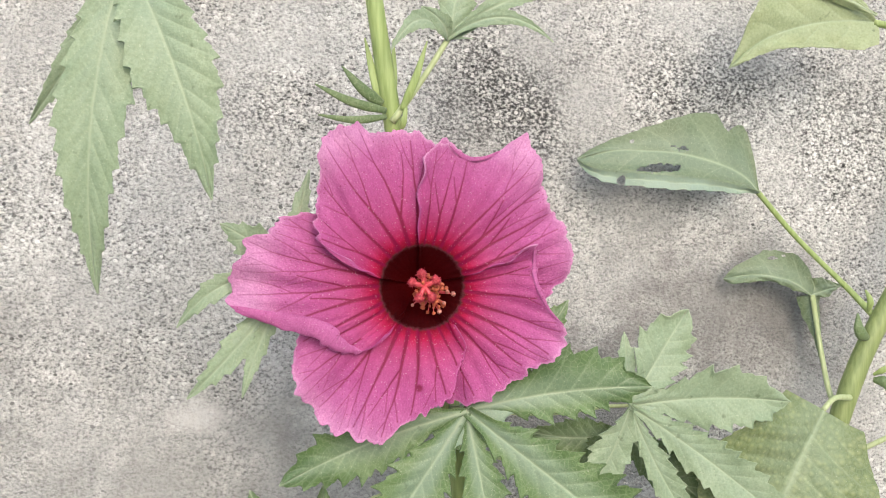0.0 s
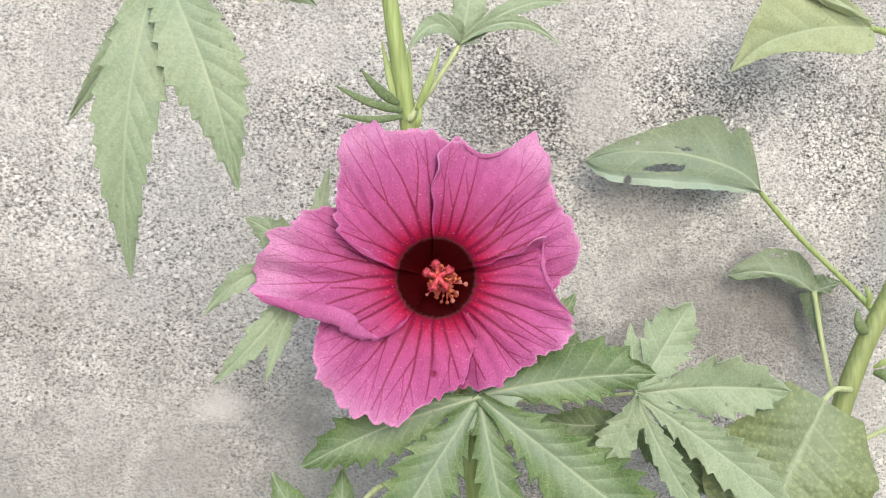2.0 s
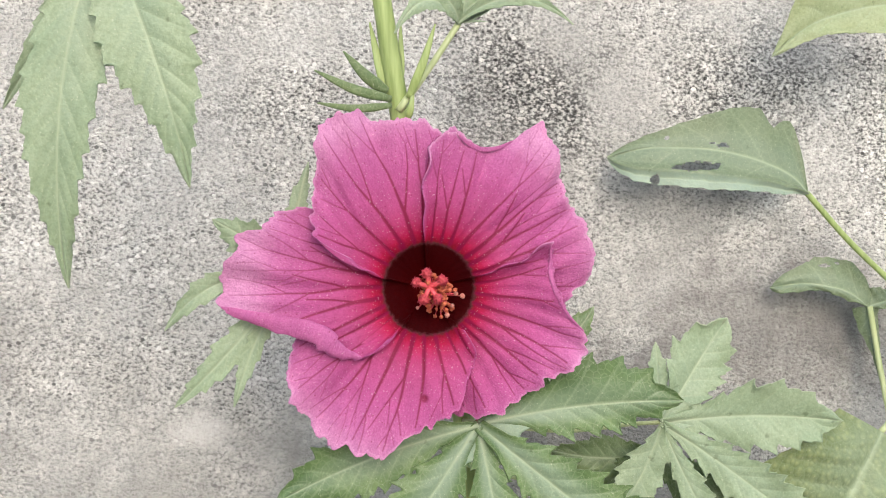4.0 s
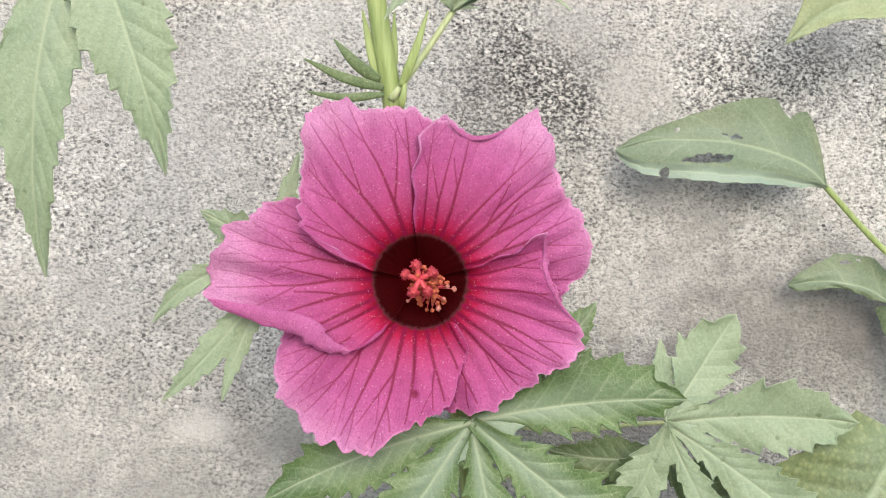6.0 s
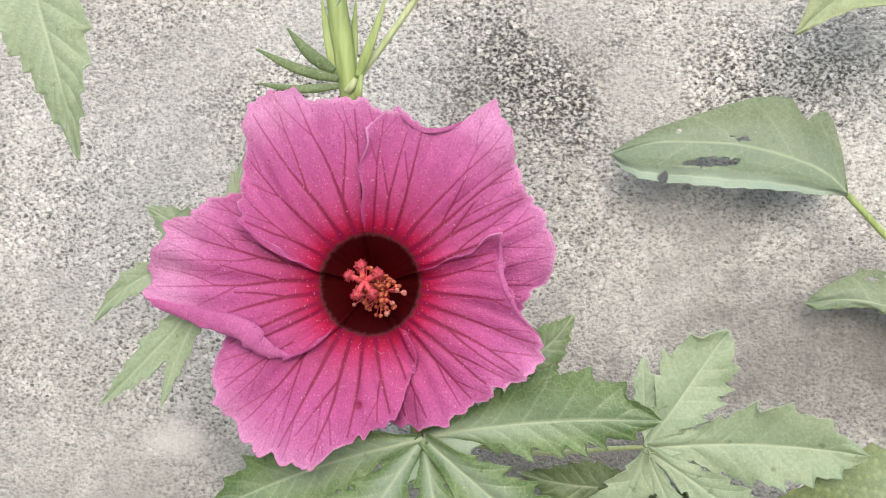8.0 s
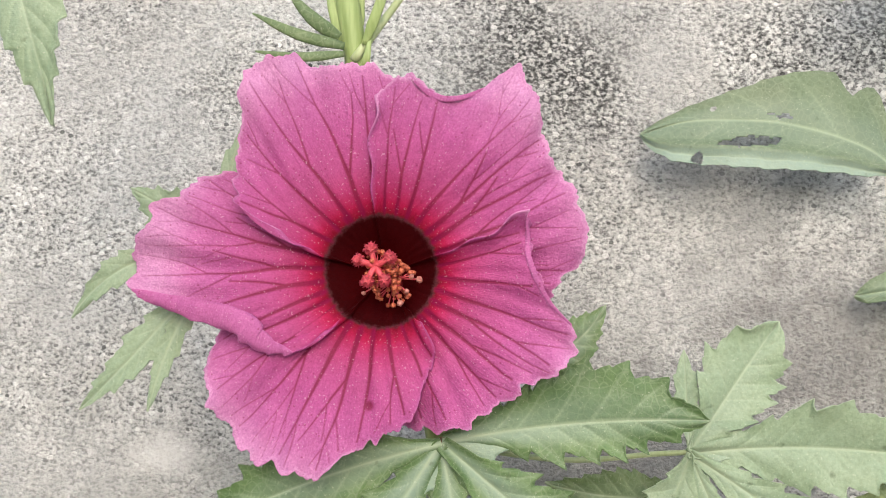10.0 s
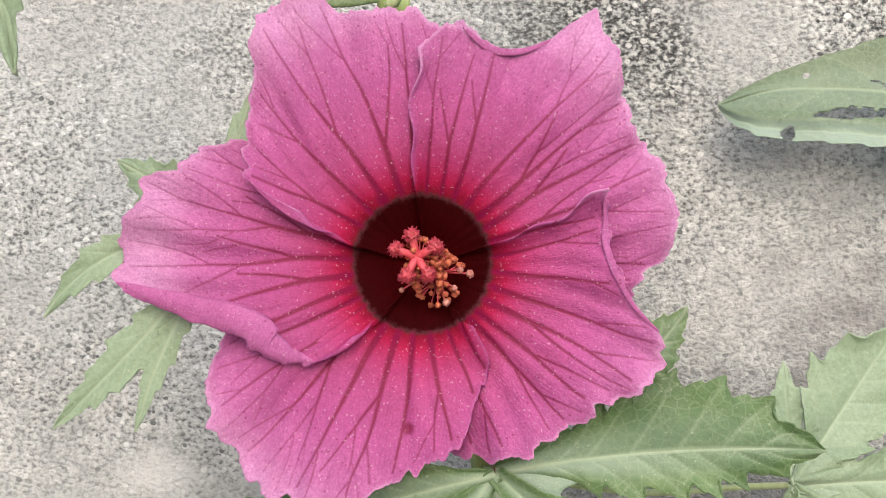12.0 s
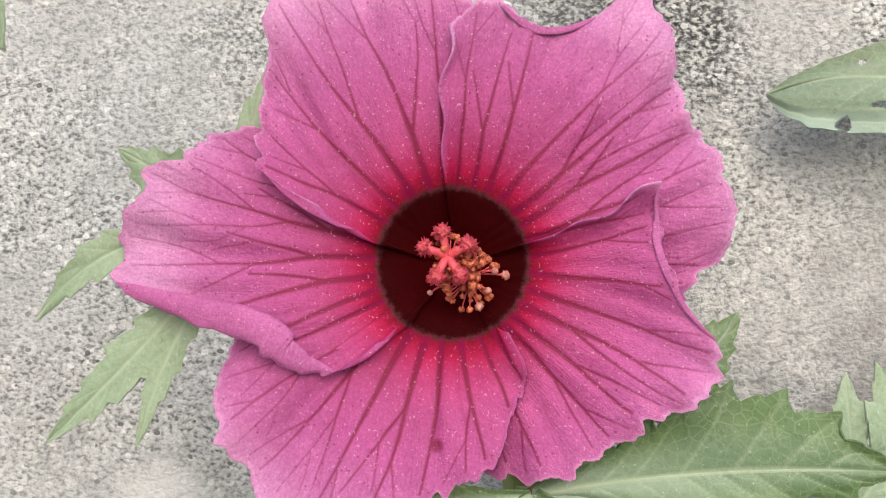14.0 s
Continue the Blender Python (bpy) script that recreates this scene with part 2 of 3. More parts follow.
# damp and dirty blotches on the wall: x, z, half width, half height, tone, strength
STAINS = [
    (0.036, 1.058, 0.034, 0.026, (0.27, 0.275, 0.28), 0.85),
    (0.108, 1.066, 0.034, 0.024, (0.27, 0.275, 0.28), 0.62),
    (0.165, 1.050, 0.040, 0.040, (0.36, 0.36, 0.36), 0.5),
    (-0.130, 1.028, 0.030, 0.018, (0.45, 0.45, 0.45), 0.45),
    (-0.043, 1.056, 0.030, 0.014, (0.60, 0.60, 0.60), 0.6),
    (0.112, 0.982, 0.064, 0.036, (0.52, 0.505, 0.505), 0.9),
    (-0.095, 0.915, 0.150, 0.050, (0.66, 0.66, 0.655), 0.75),
    (0.060, 0.950, 0.080, 0.030, (0.66, 0.645, 0.64), 0.7),
    (-0.085, 0.948, 0.070, 0.030, (0.65, 0.65, 0.645), 0.2),
    (-0.066, 0.954, 0.013, 0.007, (0.72, 0.725, 0.72), 0.55),
]
PETAL = petal_material()
LEAF = leaf_material("leaf", (0.066, 0.136, 0.042), (0.15, 0.24, 0.09), 0.0, 0.75)
LEAF_PALE = leaf_material("pale_leaf", (0.225, 0.315, 0.195), (0.335, 0.43, 0.295))
# pale underside, with light coming through the leaf painted into the colour
LEAF_BACKLIT = leaf_material("backlit_leaf", (0.30, 0.37, 0.20), (0.42, 0.49, 0.29))
LEAF_GREY = leaf_material("grey_leaf", (0.125, 0.180, 0.10), (0.20, 0.262, 0.16), 0.0, 1.0)
LEAF_ROUGH = leaf_material("rough_leaf", (0.135, 0.19, 0.075), (0.20, 0.265, 0.12), 1.0)
LEAF_DARK = leaf_material("dark_leaf", (0.105, 0.17, 0.07), (0.17, 0.245, 0.105))
STALK = stalk_material("green_stalk", (0.20, 0.28, 0.09), (0.32, 0.41, 0.16))
STALK_PALE = stalk_material("pale_stalk", (0.33, 0.40, 0.20), (0.45, 0.52, 0.30))
STALK_WOOD = stalk_material("olive_stalk", (0.15, 0.20, 0.07), (0.25, 0.31, 0.12))
STALK_RED = stalk_material("reddish_stalk", (0.13, 0.06, 0.04), (0.24, 0.12, 0.07))
STIGMA = plain_material("stigma", (0.24, 0.006, 0.02), (0.52, 0.06, 0.085))
STYLE = plain_material("style", (0.46, 0.035, 0.055), (0.60, 0.085, 0.11))
ANTHER = plain_material("anther", (0.30, 0.05, 0.025), (0.58, 0.155, 0.075))
ANTHER_PALE = plain_material("pale_anther", (0.36, 0.10, 0.08), (0.50, 0.24, 0.20))
COLUMN = plain_material("column", (0.25, 0.012, 0.018), (0.38, 0.03, 0.035))
CEMENT = wall_material()
# unseen ground, made pale so that it throws light up under the leaves
BOUNCE_GROUND = plain_material("bounce_ground", (0.27, 0.25, 0.22), (0.40, 0.375, 0.335), 0.95, 60)


# ---- building helpers ----
def place(p):
    """Millimetres round the flower's heart, 1 m above the ground."""
    return Vector((p[0] / 1000, p[1] / 1000, 1 + p[2] / 1000))


def linked(name, mesh, mat, parent=None, label=""):
    ob = new(name, mesh)
    mesh.materials.append(mat)
    if parent is not None:
        ob.parent = parent
        ob.matrix_parent_inverse = parent.matrix_basis.inverted()
    return tagged(ob, label)


def part(name, bm, mat, parent, label=""):
    mesh = bpy.data.meshes.new(name)
    bm.normal_update()
    bm.to_mesh(mesh)
    bm.free()
    for p in mesh.polygons:
        p.use_smooth = True
    return linked(name, mesh, mat, parent, label)


def sheet_mesh(name, sheets, thickness):
    """One mesh of curved sheets with a front, a back and a rim; each sheet is (points[n, m, 3], {attribute: values[n, m]}) and,
    where it is torn, a mask[n - 1, m - 1] of what is left."""
    verts, faces, fields, start = [], [], {}, 0
    for grid, values, *torn in sheets:
        n, m = grid.shape[:2]
        du, dv = np.gradient(grid, axis=0), np.gradient(grid, axis=1)
        nor = np.cross(du, dv)
        nor /= np.maximum(np.linalg.norm(nor, axis=2, keepdims=True), 1e-12)
        front, back = grid + nor * thickness / 2, grid - nor * thickness / 2
        verts += [front.reshape(-1, 3), back.reshape(-1, 3)]
        idx = np.arange(n * m).reshape(n, m) + start
        a, b, c, d = idx[:-1, :-1], idx[1:, :-1], idx[1:, 1:], idx[:-1, 1:]
        top = np.stack([a, b, c, d], -1).reshape(-1, 4)
        if torn:
            top = top[torn[0].ravel()]
        faces += [top, top[:, ::-1] + n * m]
        ring = np.concatenate([idx[0, :-1], idx[:-1, -1], idx[-1, :0:-1], idx[:0:-1, 0]])
        nxt = np.roll(ring, -1)
        faces.append(np.stack([ring, nxt, nxt + n * m, ring + n * m], -1))
        for key, v in values.items():
            fields.setdefault(key, []).extend([v.ravel(), v.ravel()])
        start += 2 * n * m
    verts, faces = np.concatenate(verts), np.concatenate(faces)
    mesh = bpy.data.meshes.new(name)
    mesh.vertices.add(len(verts))
    mesh.vertices.foreach_set("co", verts.ravel())
    mesh.loops.add(faces.size)
    mesh.loops.foreach_set("vertex_index", faces.ravel().astype(np.int32))
    mesh.polygons.add(len(faces))
    mesh.polygons.foreach_set("loop_start", np.arange(0, faces.size, 4, dtype=np.int32))
    mesh.polygons.foreach_set("use_smooth", np.ones(len(faces), bool))
    for key, v in fields.items():
        mesh.attributes.new(key, "FLOAT", "POINT").data.foreach_set("value", np.concatenate(v).astype(np.float32))
    mesh.update(calc_edges=True)
    mesh.validate()
    return mesh


def smooth_line(points, steps=8):
    """A smooth run of points through the given ones (Catmull-Rom)."""
    p = [np.array(q, float) for q in points]
    p = [2 * p[0] - p[1]] + p + [2 * p[-1] - p[-2]]
    out = []
    for i in range(1, len(p) - 2):
        for k in range(steps):
            t = k / steps
            out.append(0.5 * (2 * p[i] + (p[i + 1] - p[i - 1]) * t + (2 * p[i - 1] - 5 * p[i] + 4 * p[i + 1] - p[i + 2]) * t * t
                              + (3 * p[i] - p[i - 1] - 3 * p[i + 1] + p[i + 2]) * t ** 3))
    return np.array(out + [p[-2]])


def stalk(name, points, radii, mat, parent, label="", sides=12, flat=1.0, bumps=0.0, steps=8):
    """A tapering stalk along points in metres, closed at both ends."""
    line = smooth_line(points, steps)
    rad = np.interp(np.linspace(0, 1, len(line)), np.linspace(0, 1, len(radii)), radii)
    bm = bmesh.new()
    rings, side = [], Vector((0, 1, 0))
    for i, c in enumerate(line):
        ahead = Vector(line[min(i + 1, len(line) - 1)] - line[max(i - 1, 0)]).normalized()
        across = ahead.cross(side).normalized()
        depth = across.cross(ahead).normalized()
        ring = []
        for k in range(sides):
            a = 2 * math.pi * k / sides
            r = rad[i] * (1 + bumps * noise.noise(Vector(c) * 400 + Vector((k * 0.7, 0, 0))))
            ring.append(bm.verts.new(Vector(c) + across * math.cos(a) * r + depth * math.sin(a) * r * flat))
        rings.append(ring)
    for r0, r1 in zip(rings, rings[1:]):
        for k in range(sides):
            bm.faces.new((r0[k], r0[(k + 1) % sides], r1[(k + 1) % sides], r1[k]))
    bm.faces.new(rings[0][::-1])
    bm.faces.new(rings[-1])
    return part(name, bm, mat, parent, label)


def toothed(u, count, rnd):
    """A run of uneven teeth that point forward along 0..1: their height at u, and where each one peaks."""
    gaps = rnd.uniform(0.7, 1.3, count)
    ends = 0.10 + 0.88 * np.concatenate([[0], np.cumsum(gaps) / gaps.sum()])
    knots, heights, peaks = [0.0], [0.0], []
    for a, b in zip(ends, ends[1:]):
        size, small = rnd.uniform(0.6, 1.35), rnd.uniform(0.1, 0.4)
        knots += [a, a + 0.38 * (b - a), a + 0.46 * (b - a), a + 0.80 * (b - a)]
        heights += [-0.5, -0.5 + 0.55 * size, -0.5 + (0.55 - small * 0.5) * size, size * 0.6]
        peaks.append(a + 0.80 * (b - a))
    return np.interp(u, knots + [1.0], heights + [0.0]), np.array(peaks)


def side_veins(u, w, peaks, length, slant=0.15):
    """The veins that run from the midrib out to the teeth: how near one is, and the swell between them."""
    at = u[..., None] + slant * (1 - np.abs(w[..., None])) ** 1.15 - peaks
    near = np.abs(at).min(axis=-1)
    gap = np.median(np.diff(peaks)) if len(peaks) > 1 else 0.3
    swell = np.clip(near / (0.5 * gap), 0, 1) ** 0.8
    line = 0.6 * np.exp(-(near * length / 0.00036) ** 2) * (1 - 0.8 * np.abs(w) ** 2)
    return line, swell


def lobe(base, tip, half, bend, drop, web, teeth, tooth, lift, seed, peak, tail, crease=0.0, sides=(1.0, 1.0)):
    """One lobe of a leaf: its curved midrib, toothed outline, side veins and the swell between them."""
    rnd = np.random.RandomState(seed)
    b, t = np.array(base), np.array(tip)
    along = t - b
    length = np.linalg.norm(along)
    along /= length
    facing = np.array((0.0, -1.0, 0.0))
    facing -= along * facing.dot(along)
    facing /= np.linalg.norm(facing)
    across = np.cross(facing, along)
    nu, nw = 190, 45
    u, w = np.meshgrid(np.linspace(0, 1, nu), np.sin(np.linspace(-1, 1, nw) * math.pi / 2), indexing="ij")
    shape = np.where(u < peak, web + (1 - web) * np.sin(np.clip(u / peak, 0, 1) * math.pi / 2) ** 1.3,
                     1 - np.clip((u - peak) / (1 - peak), 0, 1) ** tail)
    jag_a, peaks_a = toothed(u, teeth, rnd)
    jag_b, peaks_b = toothed(u, max(3, teeth + rnd.randint(-1, 2)), rnd)
    jag = np.where(w < 0, jag_a, jag_b)
    wave = 1 + 0.06 * np.sin(u * 9 + rnd.rand() * 6 + np.where(w < 0, 2.0, 0))
    amount = tooth * np.clip(u * 5, 0, 1) * np.clip((1 - u) * 7, 0, 1)
    wide = half * np.where(w < 0, sides[0], sides[1]) * shape * wave
    side = w * wide + np.sign(w) * half * amount * jag * np.abs(w) ** 5 * 2.2 * (0.35 + 0.65 * shape)
    forward = half * amount * np.maximum(jag, 0) * np.abs(w) ** 4 * 1.3
    ridge = bend * length * 4 * u * (1 - u)
    fold = rnd.uniform(0.02, 0.16) + crease
    line_a, swell_a = side_veins(u, w, peaks_a, length)
    line_b, swell_b = side_veins(u, w, peaks_b, length)
    line, swell = np.where(w < 0, line_a, line_b), np.where(w < 0, swell_a, swell_b)
    puff = 0.03 * half * swell * (1 - np.abs(w) ** 3) * np.clip(np.abs(w) * 4, 0, 1) * np.clip(u * 4, 0, 1)
    ripple = 0.10 * half * np.sin(u * 8 + rnd.rand() * 6 + w * 2) * w + 0.05 * half * np.sin(u * 23 + rnd.rand() * 6 + 3 * w) * np.abs(w) ** 3
    out = lift + drop * length * 4 * u * (1 - u) - 0.25 * drop * length * u + np.abs(w) * wide * fold + puff + ripple
    grid = b + along * (u * length + forward)[..., None] + across * (side + ridge)[..., None] + facing * out[..., None]
    mid = np.exp(-(w * wide / (0.00022 + 0.0003 * (1 - u))) ** 2)
    # pale band of wax and painted sky gloss, uneven on the two halves
    halves = np.where(w < 0, rnd.uniform(0.5, 1.0), rnd.uniform(0.5, 1.0))
    pale = np.exp(-(w / 0.55) ** 4) * np.clip(1.2 - u, 0, 1) * halves
    return grid, {"vein": np.maximum(mid, line * 0.75 * np.clip(u * 6, 0, 1)), "pale": pale}


def blade(rib, upper, lower, tilt_upper, tilt_lower, seed, teeth=8, tooth=0.5, holes=(), folded=None):
    """One broad leaf blade in millimetres: its midrib's points, how far it reaches to either side of it at some shares
    of the length, how each side tilts towards the eye, torn holes (u, w, half length, half width, slant) and a folded
    strip painted paler as if lit."""
    rnd = np.random.RandomState(seed)
    line = smooth_line([place(p) for p in rib], 12)
    step = np.concatenate([[0], np.cumsum(np.linalg.norm(np.diff(line, axis=0), axis=1))])
    length = step[-1]
    nu, nw = 230, 61
    u, w = np.meshgrid(np.linspace(0, 1, nu), np.sin(np.linspace(-1, 1, nw) * math.pi / 2), indexing="ij")
    centre = np.stack([np.interp(u * length, step, line[:, i]) for i in range(3)], -1)
    along = line[-1] - line[0]
    along /= np.linalg.norm(along)
    across = np.cross(np.array((0.0, -1.0, 0.0)), along)
    across /= np.linalg.norm(across)
    wide = np.where(w < 0, np.interp(u, *zip(*upper)), np.interp(u, *zip(*lower))) / 1000
    jag_a, peaks_a = toothed(u, teeth, rnd)
    jag_b, peaks_b = toothed(u, teeth + 1, rnd)
    edge = np.where(w < 0, jag_a, jag_b) * tooth / 1000 * np.clip(u * 6, 0, 1) * np.clip((1 - u) * 8, 0, 1)
    side = w * wide + np.sign(w) * edge * np.abs(w) ** 5
    line_a, swell_a = side_veins(u, w, peaks_a[::2], length, 0.2)
    line_b, swell_b = side_veins(u, w, peaks_b[::2], length, 0.2)
    vein, swell = np.where(w < 0, line_a, line_b), np.where(w < 0, swell_a, swell_b)
    out = np.where(w < 0, tilt_upper, tilt_lower) * np.abs(w) * wide + 0.0005 * swell * (1 - np.abs(w) ** 3) * np.clip(np.abs(w) * 4, 0, 1)
    out = out + 0.0006 * np.sin(u * 9 + 2 * w + rnd.rand() * 6) * w + 0.0003 * np.sin(u * 27 + 5 * w + rnd.rand() * 6) * np.abs(w)
    pale = 0.3 * np.exp(-(w / 0.5) ** 4)
    if folded is not None:
        over = np.clip((w - folded) / 0.08, 0, 1)
        out = out + 0.0012 * np.exp(-((w - folded) / 0.12) ** 2)
        # the light on the upturned strip is put into its colour
        pale = np.maximum(pale, over)
        vein = np.maximum(vein * (1 - over), 0.8 * np.exp(-((w - 0.5 - folded / 2) * wide / 0.00028) ** 2) * (u > 0.02))
    grid = centre + across * side[..., None] + np.array((0, -1, 0)) * out[..., None]
    mid = np.exp(-(w * wide / (0.00024 + 0.00026 * (1 - u))) ** 2)
    keep = np.ones((nu - 1, nw - 1), bool)
    for hu, hw, ru, rw, slant in holes:
        rough = np.array([[noise.noise(Vector((a * 40, b * 9, hu * 50))) for b in w[0, :-1]] for a in u[:-1, 0]])
        keep &= ((u[:-1, :-1] - hu) / ru) ** 2 + ((w[:-1, :-1] - hw - slant * (u[:-1, :-1] - hu)) / rw) ** 2 + 0.7 * rough > 1
    return grid, {"vein": np.maximum(mid, vein * 0.7), "pale": pale}, keep


def broad_leaf(plant, blades, petiole, label, mat, thick=0.9, stalk_mat=None):
    """A leaf of one or more blades that meet at the stalk's end."""
    ob = linked("leaf", sheet_mesh("leaf", [blade(*b[0], **b[1]) for b in blades], 0.00035), mat, plant, label)
    stalk("petiole", [place(p) for p in petiole], [thick / 1000, thick / 1000, thick * 1.35 / 1000], stalk_mat or STALK_PALE, ob, "", 10)
    return ob


LEAVES = []


def leaf(junction, plant, lobes, petiole, label, drop=0.04, web=0.3, teeth=9, tooth=0.09, rough=0.0, peak=0.45, tail=1.5, mat=None, stalk_mat=None, thick=0.9, crease=0.0, join=0.24):
    """A lobed leaf: junction, lobes of (tip, half width, sideways bend) and the petiole's way to the stem, in millimetres."""
    j = place(junction)
    seed = 10 + 7 * len(LEAVES)
    sheets = []
    for i, (tip, half, bend, *sides) in enumerate(lobes):
        count = max(3, round(teeth * (np.linalg.norm(np.array(tip) - junction) / 60) ** 0.5))
        sheets.append(lobe(j, place(tip), half / 1000, bend, drop, web, count, tooth, 0.00025 * i, seed + i, peak, tail, crease, *sides))
    # the blade joins neighbouring lobes near the stalk
    spread = sorted((math.atan2(t[2] - junction[2], t[0] - junction[0]), math.dist(t, junction) / 1000, Vector(place(t) - j).normalized()) for t, *_ in lobes)
    for (a0, l0, d0), (a1, l1, d1) in zip(spread, spread[1:]):
        if a1 - a0 < 1.45:
            f, r = np.meshgrid(np.linspace(0, 1, 16), np.linspace(0.02, 1, 14), indexing="ij")
            way = (1 - f)[..., None] * np.array(d0) + f[..., None] * np.array(d1)
            size = join * (l0 * (1 - f) + l1 * f) * (1 - 0.5 * np.sin(math.pi * f))
            out = drop * size * r * 3 - 0.0002 + 0.0006 * np.sin(math.pi * f) * r
            grid = np.array(j) + way * (size * r)[..., None] + np.array((0, -1, 0)) * out[..., None]
            sheets.append((grid[:, ::-1], {"vein": np.zeros_like(f), "pale": np.ones_like(f)}))
    mesh = sheet_mesh("leaf", sheets, 0.00035)
    ob = linked("leaf", mesh, mat or (LEAF_ROUGH if rough else LEAF), plant, label)
    way = [j + Vector((0, 0.0004, 0))] + [place(p) for p in petiole]
    stalk("petiole", way, [thick / 1000, thick / 1000, thick * 1.2 / 1000], stalk_mat or STALK_PALE, ob, "", 10)
    LEAVES.append(ob)
    return ob


def thing(name, base, label, category):
    ob = new(name)
    ob.location = base
    ob.empty_display_size = 0.02
    return tagged(ob, label, category)


# ---- the wall and the ground ----
def box(x0, x1, y0, y1, z0, z1):
    bm = bmesh.new()
    bmesh.ops.create_cube(bm, size=1)
    for v in bm.verts:
        v.co = Vector(((x0, x1)[v.co.x > 0], (y0, y1)[v.co.y > 0], (z0, z1)[v.co.z > 0]))
    return bm


bm = box(-3, 3, 0, 0.15, -0.1, 2.3)
bmesh.ops.bevel(bm, geom=bm.edges[:], offset=0.008, segments=2, affect="EDGES")
wall = part("wall_back", bm, CEMENT, None)
tagged(wall, "weathered grey cement wall with dark pits and damp blotches", "wall", kind="structure")
for p in wall.data.polygons:
    p.use_smooth = False
bm = bmesh.new()
bmesh.ops.create_grid(bm, x_segments=60, y_segments=60, size=1500)
for v in bm.verts:
    v.co.z = 0.01 * noise.noise(v.co * 0.01)
ground = part("ground", bm, BOUNCE_GROUND, None)
tagged(ground, "unseen ground at the foot of the wall, pale to bounce light", "ground", kind="structure")

# ---- the flowering plant ----
hibiscus = thing("hibiscus_plant", (0.02, -0.045, 0), "flowering hibiscus with one magenta bloom before a cement wall", "plant")
stalk("stem", [place((-24, -56, 200)), place((-19.2, -56, 150.3)), place((-14.5, -56, 101.6)), place((-11.8, -56, 82)), place((-6.2, -54, 44.8)),
               place((2.5, -47, -5.2)), place((14.8, -43, -68.9)), place((24, -43, -300)), Vector((0.02, -0.045, -0.02))],
      [0.0019, 0.0021, 0.0024, 0.0024, 0.0027, 0.0028, 0.003, 0.0045, 0.006], STALK, hibiscus, "smooth pale green upright stem", 16, 1, 0.05)

# bracts and shoots at the node above the bloom: tip, half width
for root, tip, r in (((-8.7, -58, 49.2), (-28.4, -60, 56.2), 1.35), ((-9.8, -58, 51.2), (-21, -60, 61.1), 1.6), ((-8.7, -58, 47.6), (-27.7, -60, 47.9), 1.1),
                     ((-4.4, -58, 49.5), (2.6, -60, 68.3), 1.2), ((-9.5, -55, 50), (-14, -53, 70), 1.3), ((-6, -53, 53.7), (-5.8, -52, 69.8), 1.0),
                     ((-4.6, -57, 44), (-3, -58, 52), 0.9)):
    a, b = place(root), place(tip)
    bow = (a + b) / 2 + Vector((0, -0.001, -0.0012))
    stalk("bract", [a, bow, b], [r * 0.6 / 1000, r / 1000, r * 0.95 / 1000, r * 0.65 / 1000, 0.0002], LEAF_DARK if tip[0] < -20 else STALK, hibiscus, "", 10, 0.3)

leaf((-72.9, -95.0, 80.2), hibiscus, [
    ((-81.5, -95.0, 3.3), 8.4, -0.05),
    ((-54.7, -99.0, 25.0), 9.6, 0.04),
    ((-98.0, -83.0, 43.5), 3.8, 0.03),
    ((-34.0, -75.0, 76.0), 5.8, 0.05),
], [(-54.4, -85.0, 98.3), (-19.7, -60.0, 134.2)], "drooping grey-green deeply lobed leaf with a toothed edge", drop=0.08, teeth=10, tooth=0.09, peak=0.45, tail=1.15, web=0.5, mat=LEAF_PALE)
leaf((9.3, -55.0, 69.6), hibiscus, [
    ((-8.0, -67.0, 64.6), 2.8, -0.30),
    ((0.9, -61.0, 77.6), 2.7, -0.10),
    ((14.7, -49.0, 95.9), 5.2, 0.00),
    ((43.2, -51.0, 83.2), 2.5, 0.10),
    ((39.0, -59.0, 68.7), 2.1, 0.20),
], [(2.3, -56.0, 59.0), (-6.9, -57.0, 46.3)], "young lobed leaf arching from the stem node", drop=0.12, thick=0.85, mat=LEAF_PALE)
leaf((-35.0, -58.0, 3.5), hibiscus, [
    ((-54.4, -60.0, 18.5), 4.6, -0.05),
    ((-66.3, -61.0, -9.3), 3.3, -0.17),
    ((-64.0, -61.0, -28.6), 3.7, 0.02),
    ((-49.4, -61.0, -28.9), 2.4, -0.04),
    ((-30.2, -57.0, 33.0), 2.4, 0.03),
], [(-27.5, -52.0, 0.6), (-2.5, -50.0, 10.3)], "lobed green leaf behind the flower with pointed tips", web=0.06, peak=0.6, tail=1.4, teeth=8, tooth=0.16, mat=LEAF_PALE)
leaf((12.6, -62.0, -34.9), hibiscus, [
    ((67.0, -63.0, -30.0), 10.4, 0.03, (0.72, 1.12)),
    ((70.3, -67.0, -82.8), 11.3, -0.00),
    ((22.0, -67.0, -85.8), 6.6, 0.00),
    ((-21.2, -65.0, -83.7), 9.9, 0.00),
    ((-39.7, -57.0, -54.5), 8.3, -0.03),
], [(14.9, -54.0, -34.4), (9.6, -48.0, -28.2)], "large palmate leaf with pale veins spread below the flower", drop=-0.02, web=0.14, peak=0.6, tail=1.8, tooth=0.17, stalk_mat=STALK_RED, thick=1.2, crease=0.04, teeth=8, join=0.38)
